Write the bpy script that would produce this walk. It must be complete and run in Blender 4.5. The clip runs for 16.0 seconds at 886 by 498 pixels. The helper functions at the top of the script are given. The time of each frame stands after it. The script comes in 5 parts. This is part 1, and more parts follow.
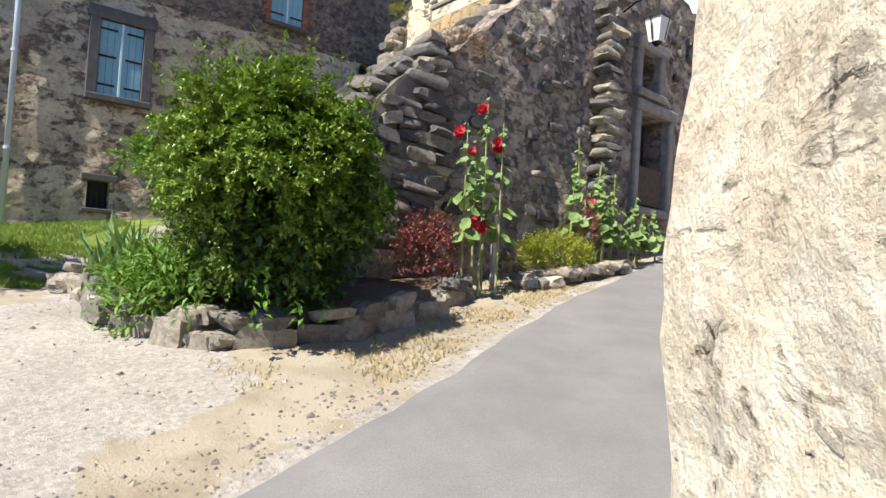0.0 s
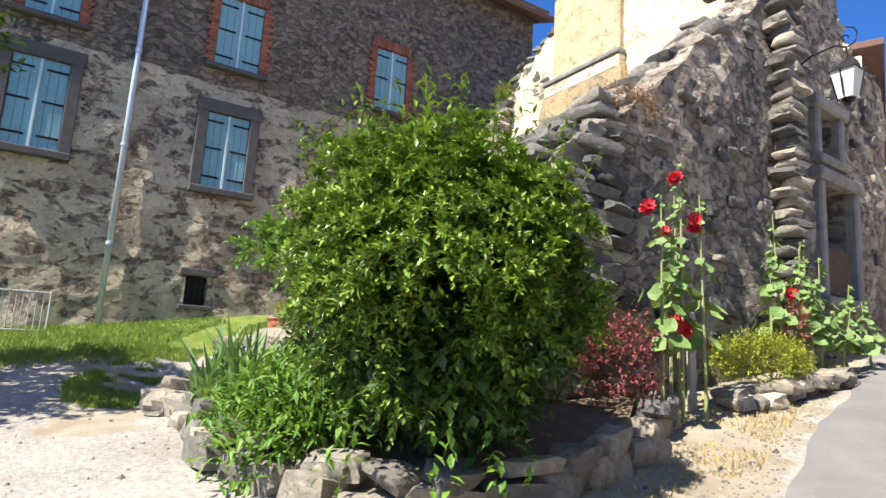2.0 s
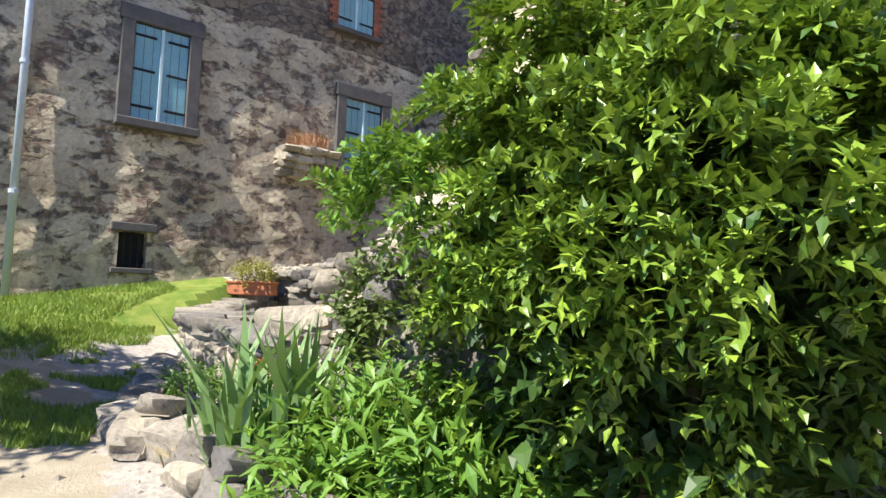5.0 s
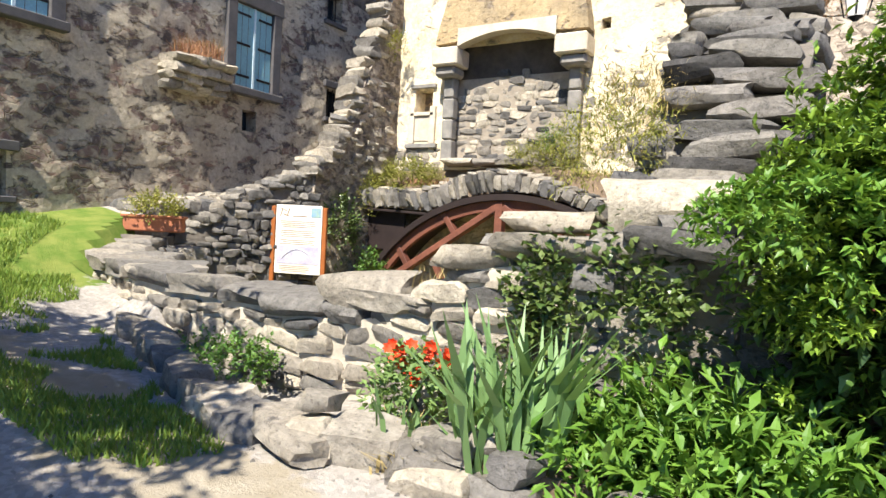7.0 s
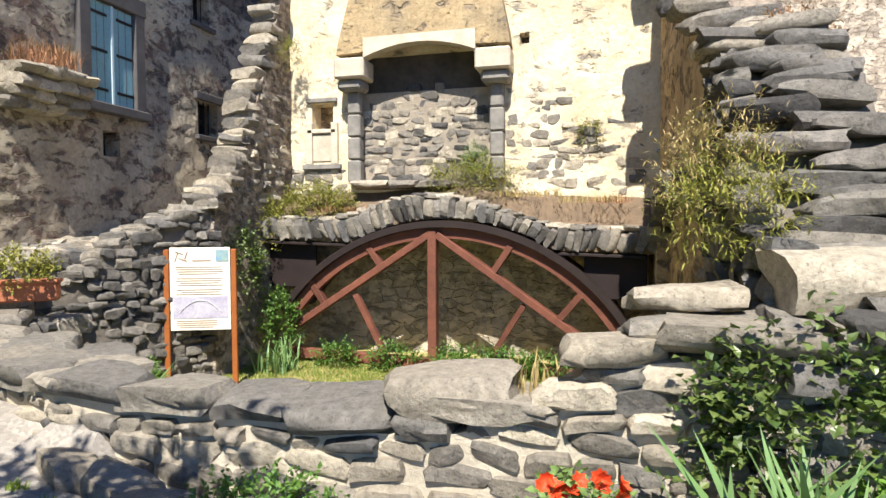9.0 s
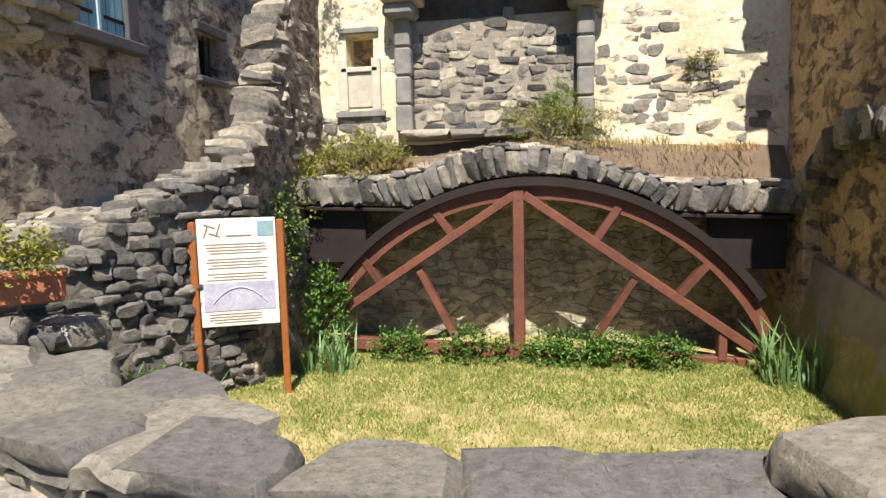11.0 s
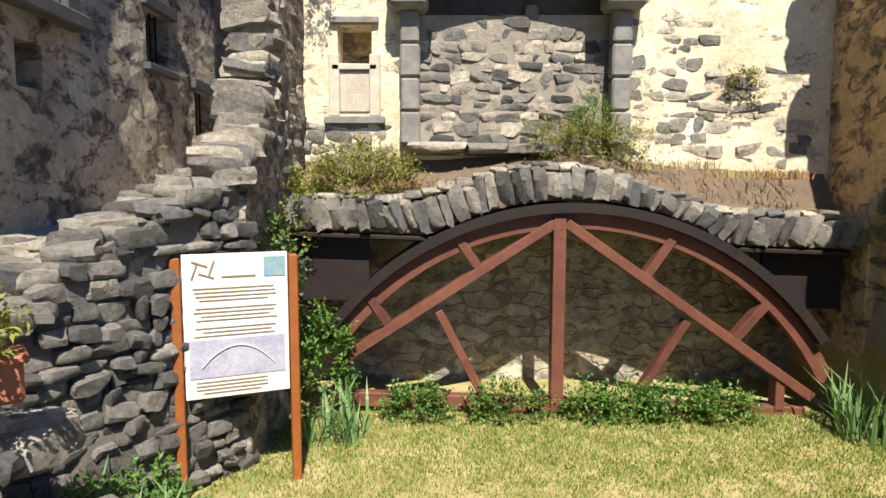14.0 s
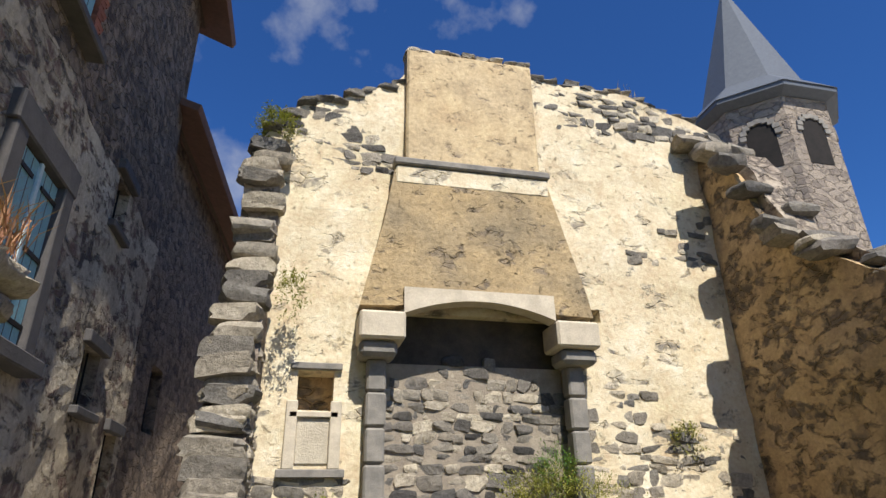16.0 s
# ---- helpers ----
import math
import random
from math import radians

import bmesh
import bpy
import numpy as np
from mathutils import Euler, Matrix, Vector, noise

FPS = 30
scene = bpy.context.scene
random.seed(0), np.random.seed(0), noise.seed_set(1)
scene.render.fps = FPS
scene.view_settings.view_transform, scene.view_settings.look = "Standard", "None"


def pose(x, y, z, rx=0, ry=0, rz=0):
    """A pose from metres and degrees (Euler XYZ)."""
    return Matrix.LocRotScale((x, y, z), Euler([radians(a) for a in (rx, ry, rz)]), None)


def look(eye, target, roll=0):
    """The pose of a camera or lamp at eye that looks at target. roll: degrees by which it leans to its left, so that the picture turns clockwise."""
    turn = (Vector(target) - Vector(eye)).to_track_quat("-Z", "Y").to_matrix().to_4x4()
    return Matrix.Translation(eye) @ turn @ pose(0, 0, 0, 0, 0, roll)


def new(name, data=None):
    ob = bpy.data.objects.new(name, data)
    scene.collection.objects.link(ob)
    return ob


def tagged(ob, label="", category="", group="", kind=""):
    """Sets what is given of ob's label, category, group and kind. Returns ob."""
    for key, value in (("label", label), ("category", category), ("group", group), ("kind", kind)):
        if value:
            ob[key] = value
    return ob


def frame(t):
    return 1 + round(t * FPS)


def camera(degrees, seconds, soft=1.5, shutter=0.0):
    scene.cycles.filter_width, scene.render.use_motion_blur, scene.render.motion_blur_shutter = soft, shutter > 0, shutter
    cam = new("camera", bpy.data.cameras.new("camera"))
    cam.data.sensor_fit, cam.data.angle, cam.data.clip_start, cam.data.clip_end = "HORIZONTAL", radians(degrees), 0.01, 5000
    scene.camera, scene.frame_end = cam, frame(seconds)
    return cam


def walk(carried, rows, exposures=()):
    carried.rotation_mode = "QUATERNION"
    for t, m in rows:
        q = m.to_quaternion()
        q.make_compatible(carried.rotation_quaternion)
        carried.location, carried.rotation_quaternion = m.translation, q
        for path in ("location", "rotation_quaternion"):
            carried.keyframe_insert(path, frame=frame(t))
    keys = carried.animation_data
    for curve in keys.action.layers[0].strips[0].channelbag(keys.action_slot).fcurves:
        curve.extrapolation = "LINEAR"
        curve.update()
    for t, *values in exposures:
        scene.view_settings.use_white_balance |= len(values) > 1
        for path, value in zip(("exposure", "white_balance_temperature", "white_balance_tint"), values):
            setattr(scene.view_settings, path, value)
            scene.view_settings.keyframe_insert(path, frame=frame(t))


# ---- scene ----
cam = camera(72.1, 16.0)
PATH = [
    (0, (10.429, -8.03, 1.11), (8.871, -6.777, 1.158), 3.6),
    (0.5, (10.009, -8.044, 1.141), (8.403, -6.854, 1.214), 3.0),
    (1, (9.511, -8.014, 1.176), (7.849, -6.913, 1.338), 2.5),
    (1.5, (8.906, -7.903, 1.24), (7.201, -6.894, 1.51), 2.8),
    (2, (8.609, -7.914, 1.27), (6.927, -6.881, 1.593), 3.5),
    (2.5, (8.381, -7.715, 1.305), (6.815, -6.52, 1.649), 2.7),
    (3, (8.201, -7.568, 1.339), (6.715, -6.272, 1.673), 2.9),
    (3.5, (7.852, -7.463, 1.36), (6.334, -6.194, 1.649), 3.7),
    (4, (7.35, -7.331, 1.368), (5.762, -6.137, 1.6), 4.5),
    (4.5, (6.753, -7.573, 1.471), (5.156, -6.38, 1.632), 4.0),
    (4.7, (6.58, -7.707, 1.481), (4.995, -6.498, 1.643), 2.9),
    (6.8, (4.659, -9.467, 1.782), (3.536, -7.812, 1.725), 3.3),
    (7, (4.512, -9.407, 1.806), (3.484, -7.693, 1.719), 3.1),
    (7.5, (4.298, -9.516, 1.865), (3.496, -7.687, 1.765), 1.9),
    (8, (3.867, -9.697, 2.001), (3.231, -7.804, 1.905), 0.4),
    (8.5, (3.19, -9.557, 2.136), (2.635, -7.638, 2.052), -0.1),
    (9, (2.54, -9.23, 2.265), (2.038, -7.296, 2.187), -0.2),
    (11.5, (0.027, -7.509, 2.281), (-0.32, -5.557, 2.019), -1.5),
    (12, (-0.379, -7.232, 2.295), (-0.703, -5.283, 1.989), -1.5),
    (12.5, (-0.767, -7.051, 2.319), (-1.054, -5.1, 1.987), -1.5),
    (13, (-1.115, -6.989, 2.329), (-1.419, -5.041, 1.991), -2.0),
    (13.5, (-1.362, -6.811, 2.41), (-1.646, -4.861, 2.067), -1.7),
    (14, (-1.207, -6.659, 2.47), (-1.226, -4.668, 2.278), 0.1),
    (14.5, (-1.357, -6.663, 2.664), (-1.046, -4.69, 2.767), 1.8),
    (15, (-1.701, -6.489, 2.748), (-1.253, -4.593, 3.2), 1.6),
    (15.5, (-2.113, -6.399, 2.833), (-1.682, -4.562, 3.495), 0.1),
    (16, (-2.561, -6.351, 2.903), (-2.135, -4.567, 3.701), -0.9),
]
walk(cam, [(t, look(eye, target, roll)) for t, eye, target, roll in PATH], [(0, 1.0), (1.5, 1.2), (4.5, 1.3), (7, 1.25), (9, 1.05), (11.5, 0.85), (13.5, 0.85), (14.5, 0.85), (16, 0.42)])

# ---- light ----
SUN_DIR = Vector((0.075, -0.57, 0.78)).normalized()
world = bpy.data.worlds.new("sky")
scene.world = world
world.use_nodes = True
wn = world.node_tree
sky = wn.nodes.new("ShaderNodeTexSky")
sky.sky_type = "NISHITA"
sky.sun_disc = False
sky.sun_elevation = math.asin(SUN_DIR.z)
sky.sun_rotation = math.atan2(SUN_DIR.x, SUN_DIR.y)
sky.air_density, sky.dust_density, sky.ozone_density = 1.0, 0.3, 2.5
geo_n = wn.nodes.new("ShaderNodeTexCoord")
cl = wn.nodes.new("ShaderNodeTexNoise")
cl.inputs["Scale"].default_value, cl.inputs["Detail"].default_value, cl.inputs["Roughness"].default_value = 3.2, 7, 0.55
ramp = wn.nodes.new("ShaderNodeValToRGB")
ramp.color_ramp.elements[0].position, ramp.color_ramp.elements[1].position = 0.54, 0.74
mixc = wn.nodes.new("ShaderNodeMixRGB")
mixc.inputs[2].default_value = (9, 9.3, 9.8, 1)
wn.links.new(geo_n.outputs["Generated"], cl.inputs["Vector"])
wn.links.new(cl.outputs["Fac"], ramp.inputs["Fac"])
wn.links.new(ramp.outputs["Color"], mixc.inputs[0])
tint = wn.nodes.new("ShaderNodeMixRGB")
tint.blend_type = "MULTIPLY"
tint.inputs[0].default_value, tint.inputs[2].default_value = 1.0, (0.48, 1.02, 1.85, 1)
wn.links.new(sky.outputs["Color"], tint.inputs[1])
wn.links.new(tint.outputs[0], mixc.inputs[1])
bg = wn.nodes["Background"]
bg.inputs["Strength"].default_value = 0.05
wn.links.new(mixc.outputs[0], bg.inputs["Color"])
sun = new("sun", bpy.data.lights.new("sun", "SUN"))
sun.data.energy, sun.data.angle, sun.data.color = 5.0, radians(0.5), (1, 0.95, 0.86)
sun.matrix_world = look(SUN_DIR * 50, (0, 0, 0))

# ---- materials ----
class Mat:
    def __init__(self, name, rough=0.9, metal=0.0, spec=0.3):
        self.m = bpy.data.materials.new(name)
        self.m.use_nodes = True
        self.t = self.m.node_tree
        self.b = self.t.nodes["Principled BSDF"]
        self.b.inputs["Roughness"].default_value = rough
        self.b.inputs["Metallic"].default_value = metal
        self.b.inputs["Specular IOR Level"].default_value = spec
        self.co = self.t.nodes.new("ShaderNodeNewGeometry").outputs["Position"]

    def n(self, kind, **kw):
        return self.t.nodes.new("ShaderNode" + kind)

    def link(self, a, b):
        self.t.links.new(a, b)

    def noise(self, scale, detail=6, rough=0.6, dist=0.0, co=None):
        n = self.n("TexNoise")
        n.inputs["Scale"].default_value, n.inputs["Detail"].default_value = scale, detail
        n.inputs["Roughness"].default_value, n.inputs["Distortion"].default_value = rough, dist
        self.link(co or self.co, n.inputs["Vector"])
        return n.outputs["Fac"]

    def ramp(self, fac, stops):
        r = self.n("ValToRGB")
        e = r.color_ramp.elements
        while len(e) < len(stops):
            e.new(0.5)
        for k, (p, c) in zip(e, stops):
            k.position = p
            k.color = (c, c, c, 1) if isinstance(c, (int, float)) else (*c, 1)
        self.link(fac, r.inputs["Fac"])
        return r.outputs["Color"]

    def mix(self, fac, a, b, mode="MIX"):
        x = self.n("MixRGB")
        x.blend_type = mode
        for k, v in zip((0, 1, 2), (fac, a, b)):
            if isinstance(v, (int, float)):
                x.inputs[k].default_value = v if k == 0 else (v, v, v, 1)
            elif isinstance(v, tuple):
                x.inputs[k].default_value = (*v, 1)
            else:
                self.link(v, x.inputs[k])
        return x.outputs[0]

    def bump(self, h, dist, strength=1.0, chain=None):
        b = self.n("Bump")
        b.inputs["Strength"].default_value, b.inputs["Distance"].default_value = strength, dist
        self.link(h, b.inputs["Height"])
        if chain:
            self.link(chain, b.inputs["Normal"])
        return b.outputs["Normal"]

    def done(self, col, normal=None):
        if isinstance(col, tuple):
            self.b.inputs["Base Color"].default_value = (*col, 1)
        else:
            self.link(col, self.b.inputs["Base Color"])
        if normal:
            self.link(normal, self.b.inputs["Normal"])
        return self.m


def rubble(name, plaster, plaster2, stone_a, stone_b, cover, cell=4.5, flat=0.55, gap=0.07, rough=0.05, patch=2.4):
    """Rubble masonry partly covered by lime plaster; cover: how much plaster is left (0..1)."""
    m = Mat(name, 0.95, 0, 0.15)
    mp = m.n("Mapping")
    mp.inputs["Scale"].default_value = (1, 1, 1 / flat)
    m.link(m.co, mp.inputs["Vector"])
    wob = m.n("MixRGB")
    wob.inputs[0].default_value = 0.22
    nz = m.n("TexNoise")
    nz.inputs["Scale"].default_value = 4.5
    nz.inputs["Detail"].default_value = 5
    m.link(m.co, nz.inputs["Vector"])
    m.link(mp.outputs[0], wob.inputs[1])
    m.link(nz.outputs["Color"], wob.inputs[2])
    v = m.n("TexVoronoi")
    v.inputs["Scale"].default_value = cell
    m.link(wob.outputs[0], v.inputs["Vector"])
    ve = m.n("TexVoronoi")
    ve.feature = "DISTANCE_TO_EDGE"
    ve.inputs["Scale"].default_value = cell
    m.link(wob.outputs[0], ve.inputs["Vector"])
    edge = m.ramp(ve.outputs["Distance"], [(0.0, 0.0), (gap, 1.0)])
    sep = m.n("SeparateColor")
    m.link(v.outputs["Color"], sep.inputs[0])
    stone = m.mix(sep.outputs[0], stone_a, stone_b)
    fine = m.noise(28, 8, 0.7)
    stone = m.mix(0.5, stone, m.ramp(fine, [(0.3, 0.15), (0.7, 0.9)]), "OVERLAY")
    mortar = m.mix(m.noise(9), tuple(c * 0.55 for c in plaster), plaster2)
    stones = m.mix(edge, mortar, stone)
    pl = m.mix(m.ramp(m.noise(0.9, 8, 0.65), [(0.35, 0.0), (0.65, 1.0)]), plaster, plaster2)
    pl = m.mix(0.35, pl, m.ramp(m.noise(16, 8, 0.7), [(0.3, 0.2), (0.7, 0.85)]), "OVERLAY")
    pl = m.mix(1.0, pl, m.ramp(m.noise(8, 5, 0.6, 0.6), [(0.30, 0.42), (0.39, 1.0)]), "MULTIPLY")
    pl = m.mix(0.45, pl, m.ramp(m.noise(2.6, 9, 0.7), [(0.3, 0.25), (0.7, 0.8)]), "OVERLAY")
    big = m.noise(patch, 9, 0.66, 0.4, mp.outputs[0])
    mask = m.ramp(big, [(max(0, 0.70 - 0.4 * cover - 0.03), 1.0), (0.70 - 0.4 * cover + 0.03, 0.0)])
    mask2 = m.mix(1.0, mask, m.ramp(m.noise(7, 5), [(0.38, 0.2), (0.52, 0.95)]), "MULTIPLY")
    inv = m.n("Invert")
    m.link(mask2, inv.inputs["Color"])
    col = m.mix(inv.outputs[0], stones, pl)
    hs = m.mix(1.0, edge, m.ramp(fine, [(0.2, 0.6), (0.8, 1.0)]), "MULTIPLY")
    hp = m.ramp(m.noise(12, 8, 0.65), [(0.2, 0.75), (0.8, 1.1)])
    h = m.mix(inv.outputs[0], hs, hp)
    return m.done(col, m.bump(m.noise(60, 4), 0.006, 0.6, m.bump(h, rough, 1.0)))


def simple(name, a, b, scale=6, rough=0.85, bump=0.004, island=0.0, obj=0.0, fine=40, spec=0.3, metal=0.0):
    m = Mat(name, rough, metal, spec)
    col = m.mix(m.ramp(m.noise(scale, 8, 0.65), [(0.32, 0.0), (0.68, 1.0)]), a, b)
    col = m.mix(0.3, col, m.ramp(m.noise(fine, 6, 0.7), [(0.3, 0.25), (0.7, 0.8)]), "OVERLAY")
    for amt, src in ((island, "geo"), (obj, "obj")):
        if amt:
            o = m.n("NewGeometry").outputs["Random Per Island"] if src == "geo" else m.n("ObjectInfo").outputs["Random"]
            col = m.mix(1.0, col, m.ramp(o, [(0.0, 1 - amt), (1.0, 1.0 + amt * 0.6)]), "MULTIPLY")
    return m.done(col, m.bump(m.noise(fine, 6, 0.7), bump, 0.8))


def leafy(name, a, b, rough=0.45, trans=0.25):
    m = Mat(name, rough, 0, 0.4)
    r = m.n("NewGeometry").outputs["Random Per Island"]
    col = m.mix(r, a, b)
    col = m.mix(0.35, col, m.ramp(m.noise(2.2, 4), [(0.3, 0.2), (0.7, 0.8)]), "OVERLAY")
    m.done(col)
    tr = m.n("BsdfTranslucent")
    m.link(m.mix(0.5, col, (0.30, 0.42, 0.04)), tr.inputs["Color"])
    ms = m.n("MixShader")
    ms.inputs[0].default_value = trans
    m.link(m.b.outputs[0], ms.inputs[1])
    m.link(tr.outputs[0], ms.inputs[2])
    m.link(ms.outputs[0], m.t.nodes["Material Output"].inputs["Surface"])
    return m.m


def stone_mat(name, a, b, c, lichen=0.25, obj=True):
    m = Mat(name, 0.92, 0, 0.2)
    r = (m.n("ObjectInfo").outputs["Random"] if obj else m.n("NewGeometry").outputs["Random Per Island"])
    col = m.ramp(r, [(0.0, a), (0.5, b), (1.0, c)])
    col = m.mix(0.55, col, m.ramp(m.noise(14, 9, 0.72), [(0.28, 0.12), (0.72, 0.9)]), "OVERLAY")
    col = m.mix(m.ramp(m.noise(5, 8, 0.7, 0.5), [(0.62 - 0.1 * lichen, 0.0), (0.72, lichen * 2)]), col, (0.42, 0.36, 0.24))
    pit = m.ramp(m.noise(38, 6, 0.7), [(0.34, 0.45), (0.44, 1.0)])
    col = m.mix(0.8, col, pit, "MULTIPLY")
    return m.done(col, m.bump(m.noise(34, 8, 0.72), 0.012, 0.9, m.bump(m.noise(9, 9, 0.7), 0.035, 1.0)))


M_HOUSE = rubble("house_rubble", (0.54, 0.46, 0.33), (0.36, 0.30, 0.22), (0.22, 0.14, 0.11), (0.07, 0.06, 0.055), 0.56, 4.6, patch=2.2)
M_HOUSE_UP = rubble("house_upper_rubble", (0.32, 0.25, 0.18), (0.21, 0.165, 0.125), (0.26, 0.20, 0.15), (0.075, 0.062, 0.055), 0.15, 5.2)
M_CREAM = rubble("cream_plaster_over_rubble", (0.74, 0.64, 0.46), (0.60, 0.49, 0.32), (0.42, 0.36, 0.27), (0.20, 0.18, 0.155), 0.74, 5.5, rough=0.03, patch=2.0)
M_CREAM_ROUGH = rubble("pale_rubble", (0.66, 0.57, 0.42), (0.5, 0.42, 0.3), (0.46, 0.40, 0.30), (0.22, 0.20, 0.17), 0.36, 4.6)
M_OCHRE = rubble("ochre_plaster_rubble", (0.56, 0.40, 0.22), (0.40, 0.29, 0.17), (0.22, 0.17, 0.12), (0.09, 0.075, 0.06), 0.55, 4.6)
M_RUIN = rubble("dark_rubble", (0.44, 0.37, 0.29), (0.27, 0.22, 0.17), (0.25, 0.20, 0.16), (0.085, 0.075, 0.07), 0.42, 5.2, patch=3.0)
M_LIGHTWALL = rubble("pale_rough_wall", (0.66, 0.58, 0.44), (0.55, 0.46, 0.33), (0.42, 0.36, 0.27), (0.24, 0.2, 0.16), 0.72, 5)
M_FAR = rubble("street_rubble", (0.60, 0.50, 0.38), (0.5, 0.42, 0.32), (0.42, 0.34, 0.26), (0.22, 0.18, 0.14), 0.42, 6)
M_STONE = stone_mat("grey_basalt_stone", (0.12, 0.115, 0.11), (0.22, 0.20, 0.17), (0.34, 0.30, 0.24), 0.25)
M_STONE_PALE = stone_mat("pale_field_stone", (0.17, 0.155, 0.135), (0.34, 0.295, 0.23), (0.54, 0.47, 0.36), 0.3)
M_STONE_DARK = stone_mat("dark_stone", (0.07, 0.066, 0.062), (0.13, 0.12, 0.108), (0.24, 0.215, 0.185), 0.2)
M_STONE_SET = stone_mat("small_stones", (0.12, 0.11, 0.10), (0.24, 0.21, 0.175), (0.40, 0.34, 0.26), 0.25, False)
M_MORTAR = simple("pale_mortar", (0.62, 0.55, 0.43), (0.44, 0.38, 0.29), 5, 0.95, 0.02)
M_MORTAR_MID = simple("grey_lime_mortar", (0.40, 0.34, 0.26), (0.25, 0.21, 0.165), 5, 0.95, 0.02)
M_MORTAR_DARK = simple("dark_mortar", (0.22, 0.19, 0.15), (0.12, 0.105, 0.09), 5, 0.95, 0.02)
# sooty plaster, dark enough to paint recess shade as well
M_SOOT_SHADE = simple("soot_and_shade_plaster", (0.05, 0.042, 0.035), (0.11, 0.09, 0.07), 3, 0.95, 0.01)
M_BROWNPL = rubble("stained_hood_plaster", (0.42, 0.31, 0.17), (0.25, 0.20, 0.13), (0.32, 0.25, 0.17), (0.16, 0.13, 0.1), 0.72, 7)
M_SHAFT = rubble("tan_shaft_plaster", (0.58, 0.44, 0.26), (0.46, 0.36, 0.23), (0.40, 0.31, 0.2), (0.22, 0.18, 0.14), 0.78, 7, rough=0.025)
M_DRESSED = simple("dressed_grey_stone", (0.30, 0.275, 0.24), (0.17, 0.16, 0.145), 5, 0.9, 0.008)
M_DRESSED_PALE = simple("dressed_pale_stone", (0.62, 0.54, 0.42), (0.45, 0.39, 0.30), 5, 0.9, 0.008)
M_SURROUND = simple("grey_window_stone", (0.115, 0.105, 0.10), (0.075, 0.07, 0.068), 5, 0.9, 0.008)
M_BRICK = simple("red_brick", (0.36, 0.13, 0.075), (0.26, 0.10, 0.06), 9, 0.9, 0.006, obj=0.3)
M_SHUTTER = simple("pale_blue_paint", (0.22, 0.42, 0.46), (0.19, 0.36, 0.41), 3, 0.6, 0.002, obj=0.1, fine=25)
M_SHUTTER_TRIM = simple("light_shutter_strip", (0.52, 0.64, 0.66), (0.45, 0.58, 0.6), 3, 0.6, 0.002)
M_IRON = simple("black_iron", (0.02, 0.02, 0.022), (0.035, 0.032, 0.03), 12, 0.55, 0.002, metal=0.6)
M_ZINC = simple("zinc_pipe", (0.52, 0.57, 0.64), (0.45, 0.5, 0.57), 5, 0.42, 0.002, metal=0.15)
# near-black that paints the shade inside openings
M_OPENING_SHADE = simple("opening_shade", (0.012, 0.011, 0.01), (0.025, 0.02, 0.018), 3, 0.9, 0.002)
M_GLASS = simple("dark_window_glass", (0.02, 0.025, 0.03), (0.03, 0.035, 0.04), 2, 0.08, 0.0005, spec=0.6)
M_TIMBER = simple("red_brown_stained_timber", (0.185, 0.068, 0.042), (0.11, 0.042, 0.028), 4, 0.55, 0.003, obj=0.22, fine=30)
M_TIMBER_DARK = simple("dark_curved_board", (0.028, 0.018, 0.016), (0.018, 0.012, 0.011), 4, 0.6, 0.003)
M_POST = simple("orange_stained_post", (0.36, 0.115, 0.028), (0.26, 0.08, 0.022), 6, 0.5, 0.002)
M_PANEL = simple("cream_printed_panel", (0.78, 0.70, 0.56), (0.82, 0.78, 0.70), 1.2, 0.4, 0.0003, fine=3)
M_INK = simple("brown_print", (0.30, 0.20, 0.12), (0.25, 0.17, 0.1), 5, 0.5, 0.0002)
M_PHOTO = simple("grey_violet_print", (0.36, 0.33, 0.42), (0.50, 0.48, 0.52), 5, 0.4, 0.0002)
M_WHITE = simple("white_print", (0.78, 0.78, 0.76), (0.72, 0.72, 0.7), 4, 0.4, 0.0002)
M_BLUEPR = simple("blue_print", (0.16, 0.30, 0.5), (0.3, 0.4, 0.3), 12, 0.4, 0.0002)
M_TERRA = simple("terracotta", (0.42, 0.16, 0.08), (0.34, 0.12, 0.06), 6, 0.85, 0.003)
M_SLATE = simple("grey_slate", (0.13, 0.145, 0.165), (0.10, 0.11, 0.13), 8, 0.45, 0.004, island=0.2)
M_TILE = simple("roof_tile", (0.20, 0.11, 0.08), (0.14, 0.085, 0.065), 6, 0.85, 0.005)
M_TOWER = rubble("tower_stone", (0.40, 0.34, 0.27), (0.28, 0.23, 0.18), (0.36, 0.30, 0.24), (0.18, 0.15, 0.13), 0.2, 3.2)
M_WHITEWALL = simple("white_render", (0.78, 0.76, 0.72), (0.70, 0.68, 0.63), 2, 0.9, 0.004)
M_SALMON = simple("salmon_paint", (0.62, 0.30, 0.17), (0.55, 0.26, 0.15), 5, 0.7, 0.002)
M_ASPHALT = simple("worn_asphalt", (0.155, 0.147, 0.14), (0.205, 0.195, 0.183), 1.3, 0.9, 0.006, fine=90)
M_PATCH = simple("asphalt_patch", (0.26, 0.245, 0.225), (0.22, 0.205, 0.19), 3, 0.9, 0.004, fine=90)
M_BARK = simple("bark", (0.12, 0.085, 0.06), (0.07, 0.05, 0.038), 14, 0.9, 0.01)
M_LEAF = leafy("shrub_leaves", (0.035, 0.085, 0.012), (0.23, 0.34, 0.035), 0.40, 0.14)
